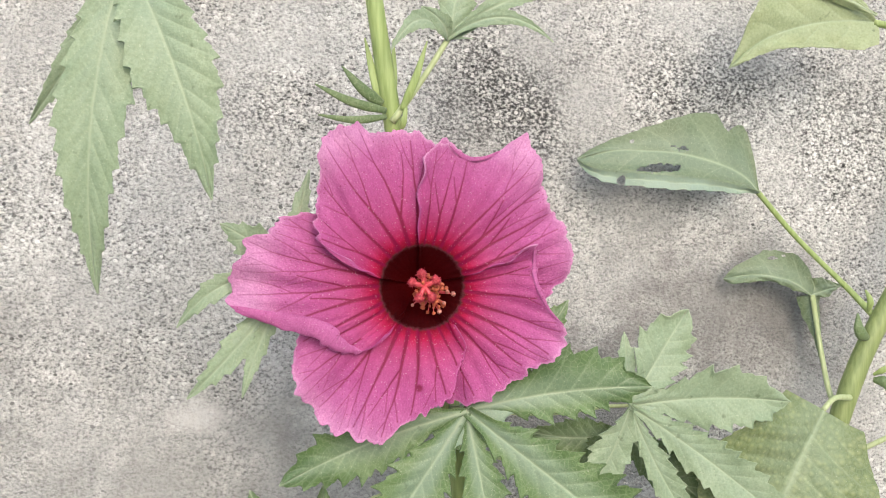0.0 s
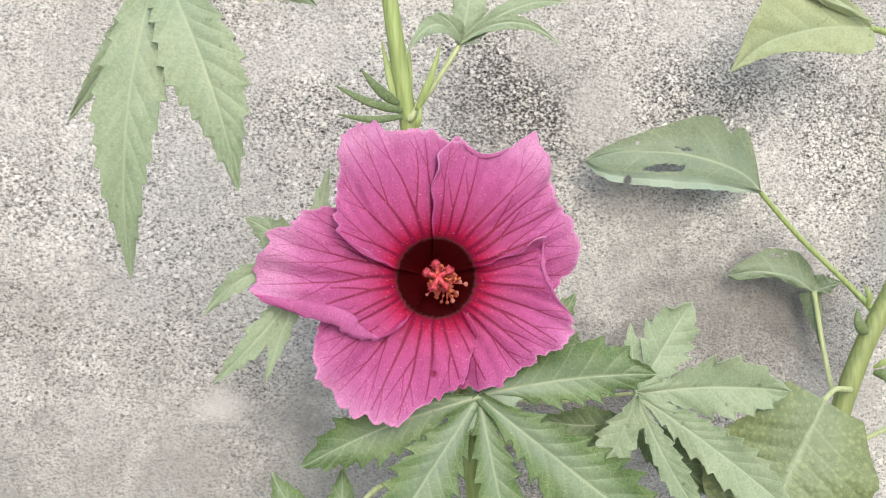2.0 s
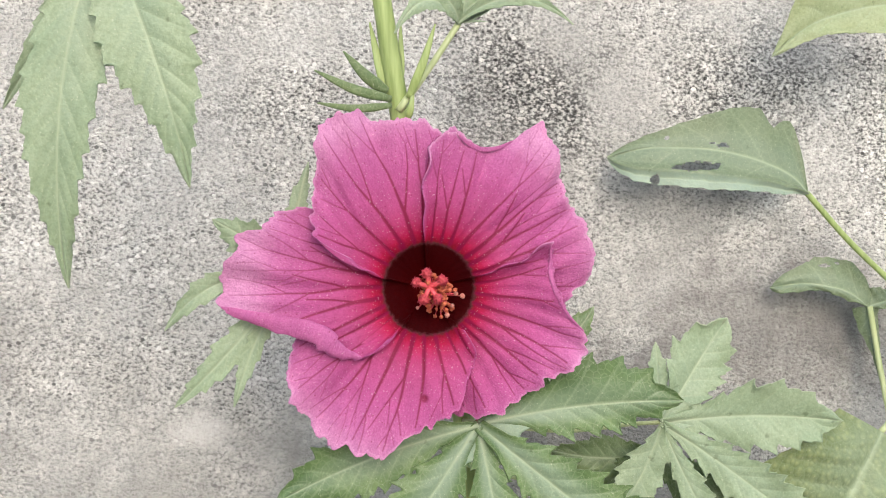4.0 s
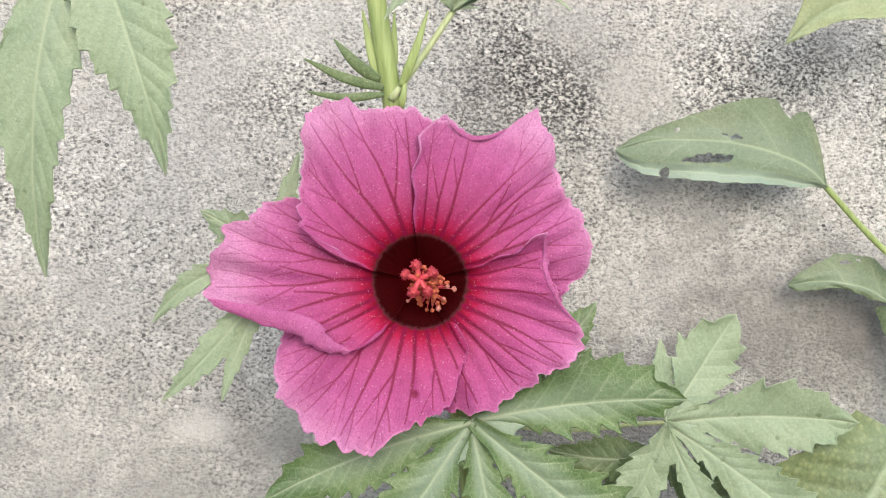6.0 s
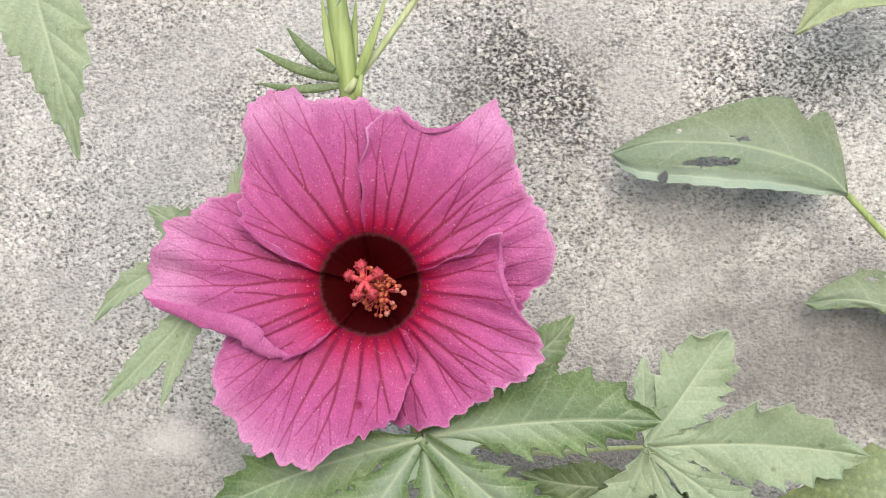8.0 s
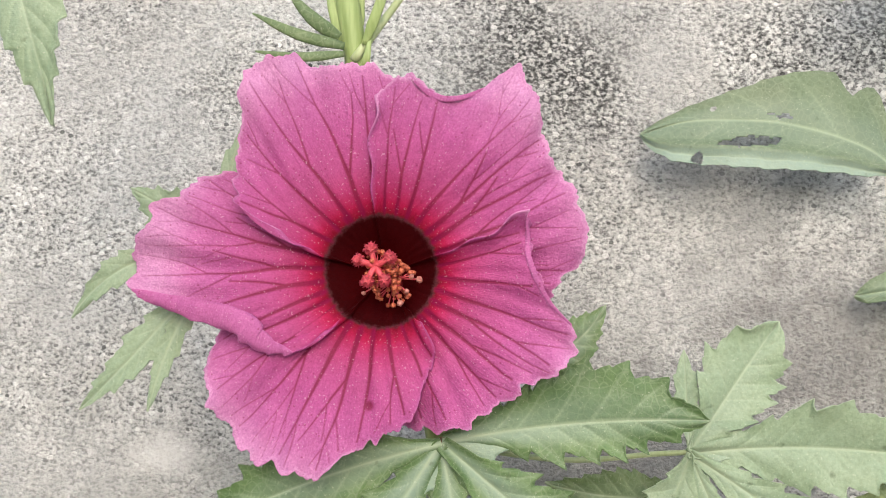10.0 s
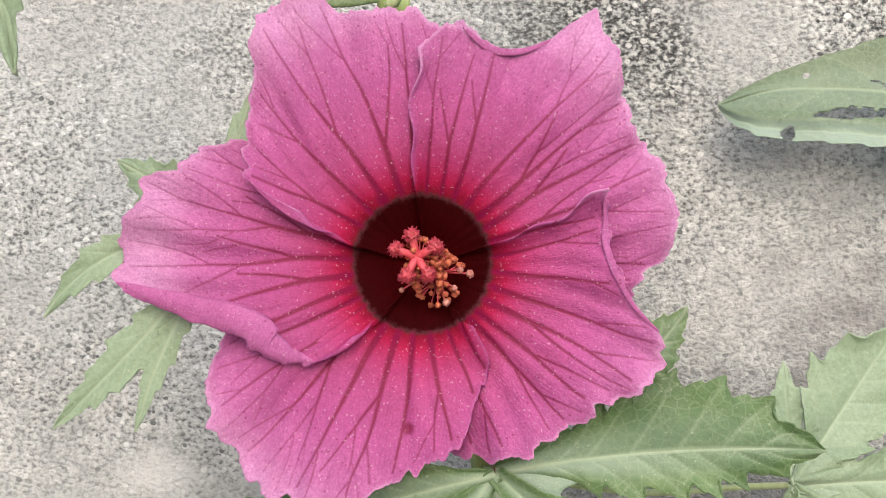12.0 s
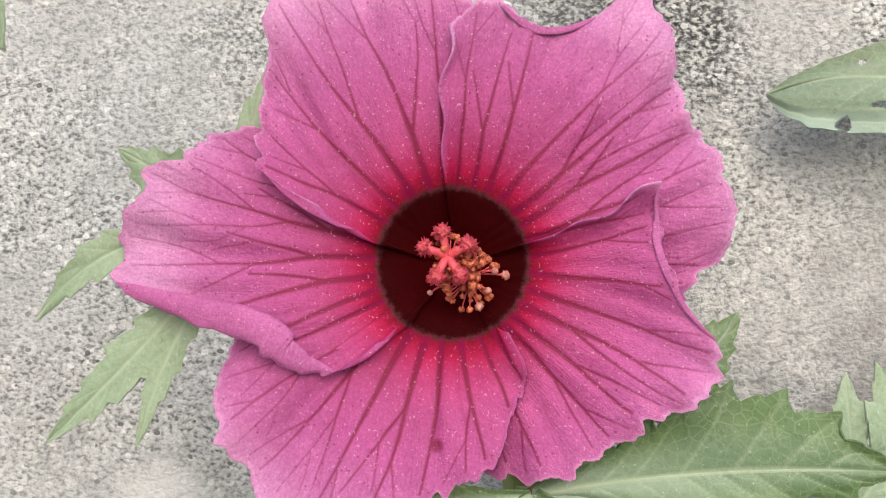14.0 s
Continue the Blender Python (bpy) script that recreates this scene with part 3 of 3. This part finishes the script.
leaf((65.0, -50.0, -38.1), hibiscus, [
    ((117.2, -50.0, -39.0), 9.2, 0.03),
    ((85.7, -44.0, -10.2), 8.5, 0.00),
    ((117.1, -54.0, -78.8), 7.6, 0.02),
    ((87.5, -52.0, -80.5), 4.6, -0.03),
    ((52.9, -50.0, -61.3), 6.4, 0.05),
    ((65.0, -44.0, -16.7), 2.5, 0.00),
], [(58.0, -46.0, -39.0), (38.0, -45.0, -40.5), (10.3, -48.0, -36.5)], "pale green palmate leaf with saw-toothed lobes", thick=0.6, crease=0.12, drop=-0.02, web=0.12, peak=0.62, tail=1.8, tooth=0.13, teeth=8, mat=LEAF_PALE)
leaf((66.6, -40.0, -48.6), hibiscus, [
    ((34.6, -40.0, -46.4), 5.9, 0.05),
    ((47.2, -38.0, -63.8), 5.9, 0.00),
    ((96.5, -40.0, -75.1), 7.0, 0.00),
], [(37.4, -40.0, -55.6), (9.1, -50.0, -47.0)], "shaded dark green leaf under the upper leaves", mat=LEAF_DARK)
leaf((30.6, -42.0, -21.4), hibiscus, [
    ((48.4, -42.0, -6.5), 5.4, -0.08),
    ((47.6, -38.0, -26.5), 4.2, 0.05),
], [(22.1, -42.0, -18.0), (14.1, -50.0, -12.0)], "green leaf half hidden behind the flower")
leaf((-30.2, -50.0, -83.9), hibiscus, [
    ((-48.0, -50.0, -57.8), 6.8, 0.05),
    ((-27.3, -50.0, -57.1), 5.8, -0.04),
    ((-58.4, -50.0, -72.8), 6.8, 0.00),
], [(-19.7, -50.0, -66.4), (-7.6, -50.0, -60.1), (6.1, -52.0, -53.4)], "lower lobed leaf with two upright lobes")

# ---- the shrub beside it ----
shrub = thing("shrub", (0.15, -0.024, 0), "green leafy shrub with a thick olive stem beside the bloom", "plant")
stalk("stem", [place((200, -24, 60)), place((182, -24, 17.2)), place((171.2, -24, -4.7)), place((159.4, -24, -26.4)), place((151.9, -24, -44.1)), place((147.2, -24, -59.9)),
               place((143.4, -24, -85.8)), place((145, -24, -300)), Vector((0.15, -0.024, -0.02))], [0.0028, 0.003, 0.0033, 0.0036, 0.0036, 0.004, 0.005, 0.006],
      STALK_WOOD, shrub, "thick olive green stem", 16, 1, 0.06)
for way, size in (([(158.2, -26, -15.2), (157.5, -28.5, -11), (155.9, -28, -7.1)], 1.3), ([(158.5, -26, -24), (154, -28, -21), (153.5, -27.5, -15)], 2.2),
                  ([(160.5, -26, -36.4), (164, -28, -34), (169.4, -27, -32.3)], 1.2), ([(160.5, -26, -38), (164, -28.5, -39), (166, -28, -44)], 2.0)):
    stalk("bud", [place(p) for p in way], [size * 0.4 / 1000, size / 1000, size * 0.8 / 1000, 0.0003], LEAF_DARK if size > 1.5 else STALK, shrub, "", 10, 0.6, 0.1)
stalk("petiole", [place((148.5, -24, -66)), place((158, -30, -59.2)), place((170.7, -35, -51.8))], [0.0011, 0.0009, 0.0009], STALK_PALE, shrub)
broad_leaf(shrub, [
    (([(123.6, -15, 26), (119.5, -15.5, 30.2), (112.7, -16, 34), (101, -17, 37.6), (89.9, -17, 39.5), (73, -15, 40), (60.5, -12, 37.4)],
      [(0, 0.6), (0.05, 8), (0.11, 15.5), (0.14, 16.8), (0.17, 16), (0.22, 12.4), (0.25, 13.2), (0.30, 16.4), (0.36, 16.2), (0.5, 12.6), (0.62, 9.2), (0.8, 4.6), (0.93, 2.2), (1, 0.2)],
      [(0, 0.4), (0.05, 3), (0.14, 7), (0.3, 10), (0.5, 12.6), (0.66, 12.2), (0.78, 11.6), (0.86, 9.8), (0.93, 6.4), (0.98, 2.6), (1, 0.2)],
      -0.22, 0.30, 41), dict(teeth=7, tooth=0.5, folded=0.60, holes=((0.585, 0.43, 0.115, 0.125, 0.75), (0.765, 0.86, 0.022, 0.18, 0.4), (0.47, -0.16, 0.03, 0.05, 0.5), (0.52, -0.20, 0.016, 0.03, 0), (0.73, -0.5, 0.012, 0.10, 0)))),
], [(123.7, -14.7, 25.9), (138.1, -15, 10), (155.4, -18, -7.4), (163.5, -23, -17.8)], "folded grey-green leaf with a torn hole on a long stalk", LEAF_GREY, 0.95, STALK)
broad_leaf(shrub, [
    (([(146.5, -10, -10.4), (140, -10.5, -6), (133, -11, -3.8), (124, -10, -2.6), (114.5, -8, -3.9)],
      [(0, 5.0), (0.1, 8), (0.25, 9.6), (0.5, 9.2), (0.62, 8.6), (0.66, 6.8), (0.75, 6), (0.9, 3.6), (0.97, 1.8), (1, 0.1)],
      [(0, 0.3), (0.25, 2.6), (0.5, 1.6), (0.75, 2.8), (0.9, 2.4), (0.97, 1.2), (1, 0.1)], -0.15, 0.3, 52),
     dict(teeth=4, tooth=0.4, holes=((0.52, -0.72, 0.05, 0.07, 0.4), (0.40, -0.86, 0.03, 0.05, 0)))),
    (([(146.2, -9.8, -10.4), (152, -10, -8.6), (157.6, -9.5, -7.2)], [(0, 0.4), (0.5, 2.6), (1, 0.1)], [(0, 6.2), (0.5, 4.6), (1, 0.1)], 0.2, -0.1, 53), dict(teeth=3, tooth=0.2)),
    (([(146.4, -9.6, -10.2), (148.2, -9.5, -20), (150.6, -10, -33)], [(0, 4.6), (0.35, 3.0), (0.7, 1.3), (1, 0.2)], [(0, 4.6), (0.35, 2.6), (0.7, 1.0), (1, 0.2)], -0.5, -0.3, 54),
     dict(teeth=3, tooth=0.2)),
], [(146.5, -10.6, -10.3), (148.3, -12, -25.1), (149.6, -17, -43.4), (151.5, -22, -49.4)], "small crumpled dull green leaf on a pale stalk", LEAF_GREY)
broad_leaf(shrub, [
    (([(156, -31, 81.3), (146, -32, 81.5), (133, -33, 80), (119, -33, 76), (111, -31.5, 71), (105.8, -30, 66)],
      [(0, 2), (0.04, 6), (0.2, 11), (0.45, 14), (0.68, 13.5), (0.8, 9), (0.9, 3.5), (0.96, 1.4), (1, 0.1)],
      [(0, 3), (0.04, 8), (0.18, 10.5), (0.4, 8.4), (0.65, 5.2), (0.85, 3.0), (0.94, 1.5), (1, 0.1)], 0.1, 0.25, 63), dict(teeth=8, tooth=0.35)),
    (([(154.5, -34.5, 83), (146, -36, 86.5), (132, -36, 92), (120, -35, 99)], [(0, 0.3), (0.3, 1.6), (0.7, 1.2), (1, 0.1)], [(0, 0.3), (0.3, 1.8), (0.7, 1.4), (1, 0.1)], -0.9, -0.9, 64),
     dict(teeth=3, tooth=0.2)),
], [(155.8, -30.8, 81.3), (164.6, -29, 79.4), (175.5, -27, 70.5)], "broad leaf seen from below, yellow-green as if lit through", LEAF_BACKLIT, 1.2, STALK)
leaf((134.2, -40.0, -44.6), shrub, [
    ((104.0, -46.0, -98.0), 29.5, -0.03),
], [(141.0, -35.0, -41.9), (150.6, -28.0, -43.4)], "broad mottled green leaf with a rough blistered surface", teeth=9, tooth=0.015, web=0.5, rough=1.0, tail=2.5)


# ---- the bloom ----
HEART = place((0, -68, 0.4))
bm = bmesh.new()
bmesh.ops.create_cone(bm, cap_ends=True, segments=24, radius1=0.0065, radius2=0.0035, depth=0.014)
bmesh.ops.bevel(bm, geom=bm.edges[:], offset=0.001, segments=2, affect="EDGES")
bmesh.ops.transform(bm, matrix=Matrix.Translation(HEART + Vector((0, 0.027, 0))) @ Matrix.Rotation(radians(-90), 4, "X"), verts=bm.verts)
flower = part("flower", bm, STALK_WOOD, hibiscus, "open magenta bloom with a dark maroon throat")
stalk("flower_stalk", [HEART + Vector((0, 0.030, 0)), place((2, -46, -10)), place((8.9, -46, -30))], [0.0022, 0.002, 0.002], STALK_WOOD, flower)


def vein_lines(first, last, edge, twist, rnd):
    """Forking veins that fan out over a petal without crossing, as segments in its plane: x0, z0, x1, z1, width0, width1."""
    segs, seen, step, count = [], np.zeros((0, 2)), 0.0009, 10
    waiting = []
    for k in range(count):
        f = (k + 0.5 + rnd.uniform(-0.14, 0.14)) / count
        a = first + (last - first) * f + twist
        waiting.append((0.006 * math.cos(a), 0.006 * math.sin(a), a + (f - 0.5) * 0.2, 0.00074 * (1.15 - abs(f - 0.5)), 0))
    while waiting:
        x, z, heading, width, level = waiting.pop(0)
        mine, side, since, start = [], rnd.choice((-1, 1)), 0, len(segs)
        turn = 0.0
        for k in range(70):
            turn = 0.6 * turn + rnd.normal(0, 0.012)
            heading += turn + 0.045 * math.sin(math.atan2(z, x) - heading)
            nx, nz = x + step * math.cos(heading), z + step * math.sin(heading)
            r, angle = math.hypot(nx, nz), math.atan2(nz, nx)
            while angle < first - 0.8:
                angle += 2 * math.pi
            while angle > last + 0.8:
                angle -= 2 * math.pi
            if angle < first or angle > last or r > float(edge(angle)) * 0.965:
                break
            if k > 3 and len(seen) and np.hypot(seen[:, 0] - nx, seen[:, 1] - nz).min() < (0.0009 if level else 0.0006):
                break
            segs.append((x, z, nx, nz, width, width * 0.966))
            x, z, width = nx, nz, width * 0.966
            mine.append((x, z))
            since += 1
            if level < 3 and r > 0.019 and since > 5 and rnd.rand() < 0.16:
                waiting.append((x, z, heading + side * rnd.uniform(0.30, 0.5), width * 0.78, level + 1))
                heading -= side * 0.09
                side, since = -side, 0
        if len(mine) < 5:
            del segs[start:]
        else:
            seen = np.concatenate([seen, np.array(mine)])
    return np.array(segs)


def petal(profile, twist, roll, lean, seed, label="", spot=None):
    """A broad fan petal. profile: how far it reaches (mm) at some directions (degrees); roll: (from, to, size) of each rolled rim."""
    rnd = np.random.RandomState(seed)
    deg = np.array([p[0] for p in profile], float)
    far = np.array([p[1] for p in profile], float) / 1000
    fine = np.linspace(deg[0], deg[-1], 400)
    reach = np.interp(fine, deg, far)
    kernel = np.exp(-np.linspace(-2, 2, 13) ** 2)
    kernel /= kernel.sum()
    reach = np.convolve(np.pad(reach, 6, mode="edge"), kernel, mode="valid")
    for scale, size in ((0.10, 0.0013), (0.26, 0.0015), (0.5, 0.0010), (1.1, 0.0004)):
        reach += size * np.array([noise.noise(Vector((f * scale, seed * 3.7, scale))) for f in fine]) * reach / 0.04
    edge = lambda a: np.interp(np.degrees(a), fine, reach)
    nu, nv = 400, 175
    s, v = np.meshgrid(np.linspace(-1, 1, nu), np.linspace(0.02, 1, nv) ** 0.9, indexing="ij")
    first, last = radians(deg[0]), radians(deg[-1])
    a = first + (last - first) * (s + 1) / 2
    full = edge(a)
    r = full * v
    turn = a + radians(twist) * (1 - v) ** 1.5 + radians(4) * np.sin(math.pi * v) * np.clip(s, 0, 1) ** 2 * (1 if twist > 0 else -1)
    turn = turn + radians(1.3) * np.sin(v * 21 + seed) * np.clip(s, 0, 1) ** 8 * np.clip(v * 3 - 0.8, 0, 1)
    rn = r / 0.046
    bell = -0.017 * np.exp(-r / 0.0088)
    tilt = lean[0] / 1000 * s * np.clip(rn, 0, 1) ** 0.7 * np.clip((r - 0.008) / 0.022, 0.06, 1)
    bow = lean[1] / 1000 * rn ** 2 - lean[2] / 1000 * np.abs(s) ** 2 * rn
    wavy = 0.0011 * rn ** 2 * np.sin(a * 11 + seed) + 0.0006 * rn ** 3 * np.sin(a * 29 + 2 * seed) + 0.0005 * rn * np.sin(a * 5 + v * 6 + seed) + 0.00028 * np.clip(rn, 0, 1) * np.sin(a * 37 + 3 * np.sin(v * 5 + seed))
    wavy += 0.0024 * np.clip((s - 0.82) / 0.18, 0, 1) ** 2 * np.clip(rn * 3, 0, 1) - 0.0045 * np.clip((-s - 0.55) / 0.45, 0, 1) ** 1.5 * np.clip(rn * 2 - 0.3, 0, 1)
    x, z = r * np.cos(turn), r * np.sin(turn)
    segs = vein_lines(first, last, edge, radians(twist) * 0.5, rnd)
    px, pz = x.ravel()[:, None], z.ravel()[:, None]
    best = np.zeros(x.size)
    for chunk in np.array_split(np.arange(len(segs)), max(1, len(segs) // 60)):
        q = segs[chunk]
        dx, dz = q[:, 2] - q[:, 0], q[:, 3] - q[:, 1]
        t = np.clip(((px - q[:, 0]) * dx + (pz - q[:, 1]) * dz) / (dx * dx + dz * dz), 0, 1)
        d = np.hypot(px - q[:, 0] - t * dx, pz - q[:, 1] - t * dz)
        width = q[:, 4] * (1 - t) + q[:, 5] * t
        strength = np.clip(0.30 + q[:, 4] / 0.0005 * 0.7, 0, 1)
        best = np.maximum(best, (np.exp(-(d / np.maximum(width, 0.00014)) ** 2) * strength).max(axis=1))
    vein = best.reshape(x.shape)
    if spot:
        vein = np.maximum(vein, 0.75 * np.exp(-(np.hypot(x - spot[0] / 1000, z - spot[1] / 1000) / 0.0011) ** 4))
    out = bell + tilt + bow + wavy - vein * 0.00007
    grid = np.stack([HEART.x + x, HEART.y - out, HEART.z + z], -1)
    # reach rises at the edges: pale margin, plus a painted highlight where petals overlap
    sheets = [(grid[:, ::-1], {"vein": vein[:, ::-1], "reach": (r / 0.050 + (0.12 * np.clip((s - 0.95) / 0.05, 0, 1) + 0.14 * np.clip((s - 0.985) / 0.01, 0, 1)) * np.clip(rn * 10 - 2.6, 0, 1) + 0.16 * np.clip((v - 0.975) / 0.02, 0, 1))[:, ::-1], "fan": a[:, ::-1]})]
    for from_deg, to_deg, size in roll:
        # a stretch of the rim that curls forward and back over the petal
        some = (np.degrees(a[:, 0]) >= from_deg) & (np.degrees(a[:, 0]) <= to_deg)
        rim, inside = grid[some, -1], grid[some, -30]
        soft = np.ones(45) / 45
        even = np.stack([np.convolve(np.pad(rim[:, i], 22, mode='reflect', reflect_type='odd'), soft, mode='valid') for i in range(3)], -1)
        n = len(rim)
        run = np.gradient(even, axis=0)
        run /= np.linalg.norm(run, axis=1, keepdims=True)
        inward = np.cross(run, (0, 1, 0))
        inward *= np.sign((inward * (inside - even)).sum(1).mean())
        t, phi = np.meshgrid(np.linspace(0, 1, n), np.linspace(-0.35, 2.45, 14), indexing="ij")
        rho = (size / 1000 * np.clip(np.sin(math.pi * t), 0, 1) ** 0.8 * (1 + 0.04 * np.sin(t * 13)) + 0.00004)[..., None]
        share = np.clip((phi + 0.35) / 1.1, 0, 1)[..., None]
        flap = rim[:, None] * (1 - share) + even[:, None] * share + inward[:, None] * 1.35 * rho * (1 - np.cos(phi))[..., None] + np.array((0, -1, 0)) * 0.75 * rho * (np.sin(phi) + 0.3)[..., None]
        sheets.append((flap, {"vein": np.zeros_like(t), "reach": np.full_like(t, 0.74), "fan": t * 0.6}))
    mesh = sheet_mesh("petal", sheets, 0.0003)
    return linked("petal", mesh, PETAL, flower, label)


petal([(55, 35.9), (73, 38.6), (88, 41.6), (97, 43.1), (107, 43.4), (111, 48.2), (124, 49.3), (135, 38.8), (150, 34.3), (155, 32), (158, 27), (159, 20)],
      8, [], (3.2, 0.5, 1.0), 3)
petal([(-25, 32.5), (-6, 36.1), (2, 41.8), (13, 44.8), (27, 42.7), (40, 43.2), (48, 48.9), (56, 48.5), (61, 41.8), (69, 37.8), (84, 39.6), (90, 35)],
      3, [(60, 80, 0.5)], (3.2, -1.2, 1.0), 5)
petal([(-85, 31), (-74, 33.9), (-63, 35.7), (-39, 38.5), (-30, 42.2), (-22, 43.8), (-17, 42.5), (-11, 35.2), (-2, 31.8), (13, 31.3), (22, 31.3)],
      -6, [(-16, 20, 0.42)], (3.2, 1.0, 0.5), 8)
petal([(190, 31.5), (200, 35.8), (208, 40.7), (217, 43.2), (228, 44.8), (236, 46), (244, 44.7), (253, 43.4), (259, 38.8), (267, 34.7), (282, 31.2),
       (292, 24.4), (299, 22.4), (304, 20.2), (307, 17), (309, 13)], -7, [], (3.2, 0.5, 0.5), 11, "", (-1.8, -27.3))
petal([(129, 32.6), (144, 34.6), (150, 40.1), (157, 45), (165, 48.7), (172, 51.6), (180, 52.5), (185, 52.5), (189, 46), (199, 33.9), (210, 29.7),
       (218, 27.4), (223, 25.6), (226, 23.4), (228, 20), (229, 15)], 8, [(184, 224, 2.2)], (3.2, -1.8, 0.5), 14, "petal with a rolled lower rim")

# stamens and stigmas in the throat
root, top = HEART + Vector((0.0045, 0.017, -0.0055)), HEART + Vector((-0.0004, -0.0016, 0.0008))
stalk("staminal_column", [root, (root + top) / 2, top], [0.0019, 0.0014, 0.0009], COLUMN, flower, "dark red column", 12)


def fuzzy_ball(name, centre, size, mat, parent, spikes, seed):
    bm = bmesh.new()
    bmesh.ops.create_icosphere(bm, subdivisions=4 if spikes > 1.4 else 3, radius=1)
    rnd = random.Random(seed)
    for v in bm.verts:
        v.co *= size * (0.85 + spikes * (0.4 * rnd.random() if rnd.random() < 0.3 else 0) + 0.25 * noise.noise(v.co * 2 + Vector((seed, 0, 0))))
        v.co += centre
    return part(name, bm, mat, parent)


for k in range(5):
    a = radians(95 + 72 * k + (8, -6, 4, -8, 3)[k])
    end = top + Vector((0.0035 * math.cos(a), -0.0012, 0.0035 * math.sin(a)))
    stalk("style", [top, top * 0.45 + end * 0.55 + Vector((0, -0.0007, 0)), end], [0.0008, 0.0006, 0.00065], STYLE, flower, "coral pink style", 10)
    fuzzy_ball("stigma", end, 0.00125, STIGMA, flower, 1.5, k)
rnd = random.Random(4)
for k in range(110):
    f = rnd.random()
    axis = top.lerp(root, 0.02 + 0.30 * f) + Vector((0.0016 * f, 0, -0.0014 * f))
    a = rnd.uniform(0, 2 * math.pi)
    wide = rnd.uniform(0.0012, 0.0036) + 0.0012 * f
    end = axis + Vector((wide * math.cos(a), rnd.uniform(-0.002, 0.0005), wide * math.sin(a)))
    stalk("filament", [axis, end], [0.00014, 0.00012], STYLE, flower, "", 5, 1, 0, 2)
    fuzzy_ball("anther", end, rnd.uniform(0.00036, 0.00062), ANTHER, flower, 1.3, k + 20)
# a few pale withered anthers that hang free of the column
for x, z, size in ((6.6, -1.2, 0.62), (8.2, -1.8, 0.74), (4.3, -6.6, 0.72), (5.6, -4.2, 0.55), (-3.2, -4.6, 0.5)):
    end = HEART + Vector((x / 1000, 0.0015, z / 1000))
    stalk("filament", [top.lerp(root, 0.35), end], [0.00018, 0.00016], STYLE, flower, "", 5, 1, 0, 2)
    fuzzy_ball("anther", end, size / 1000, ANTHER_PALE, flower, 0.6, int(size * 100))
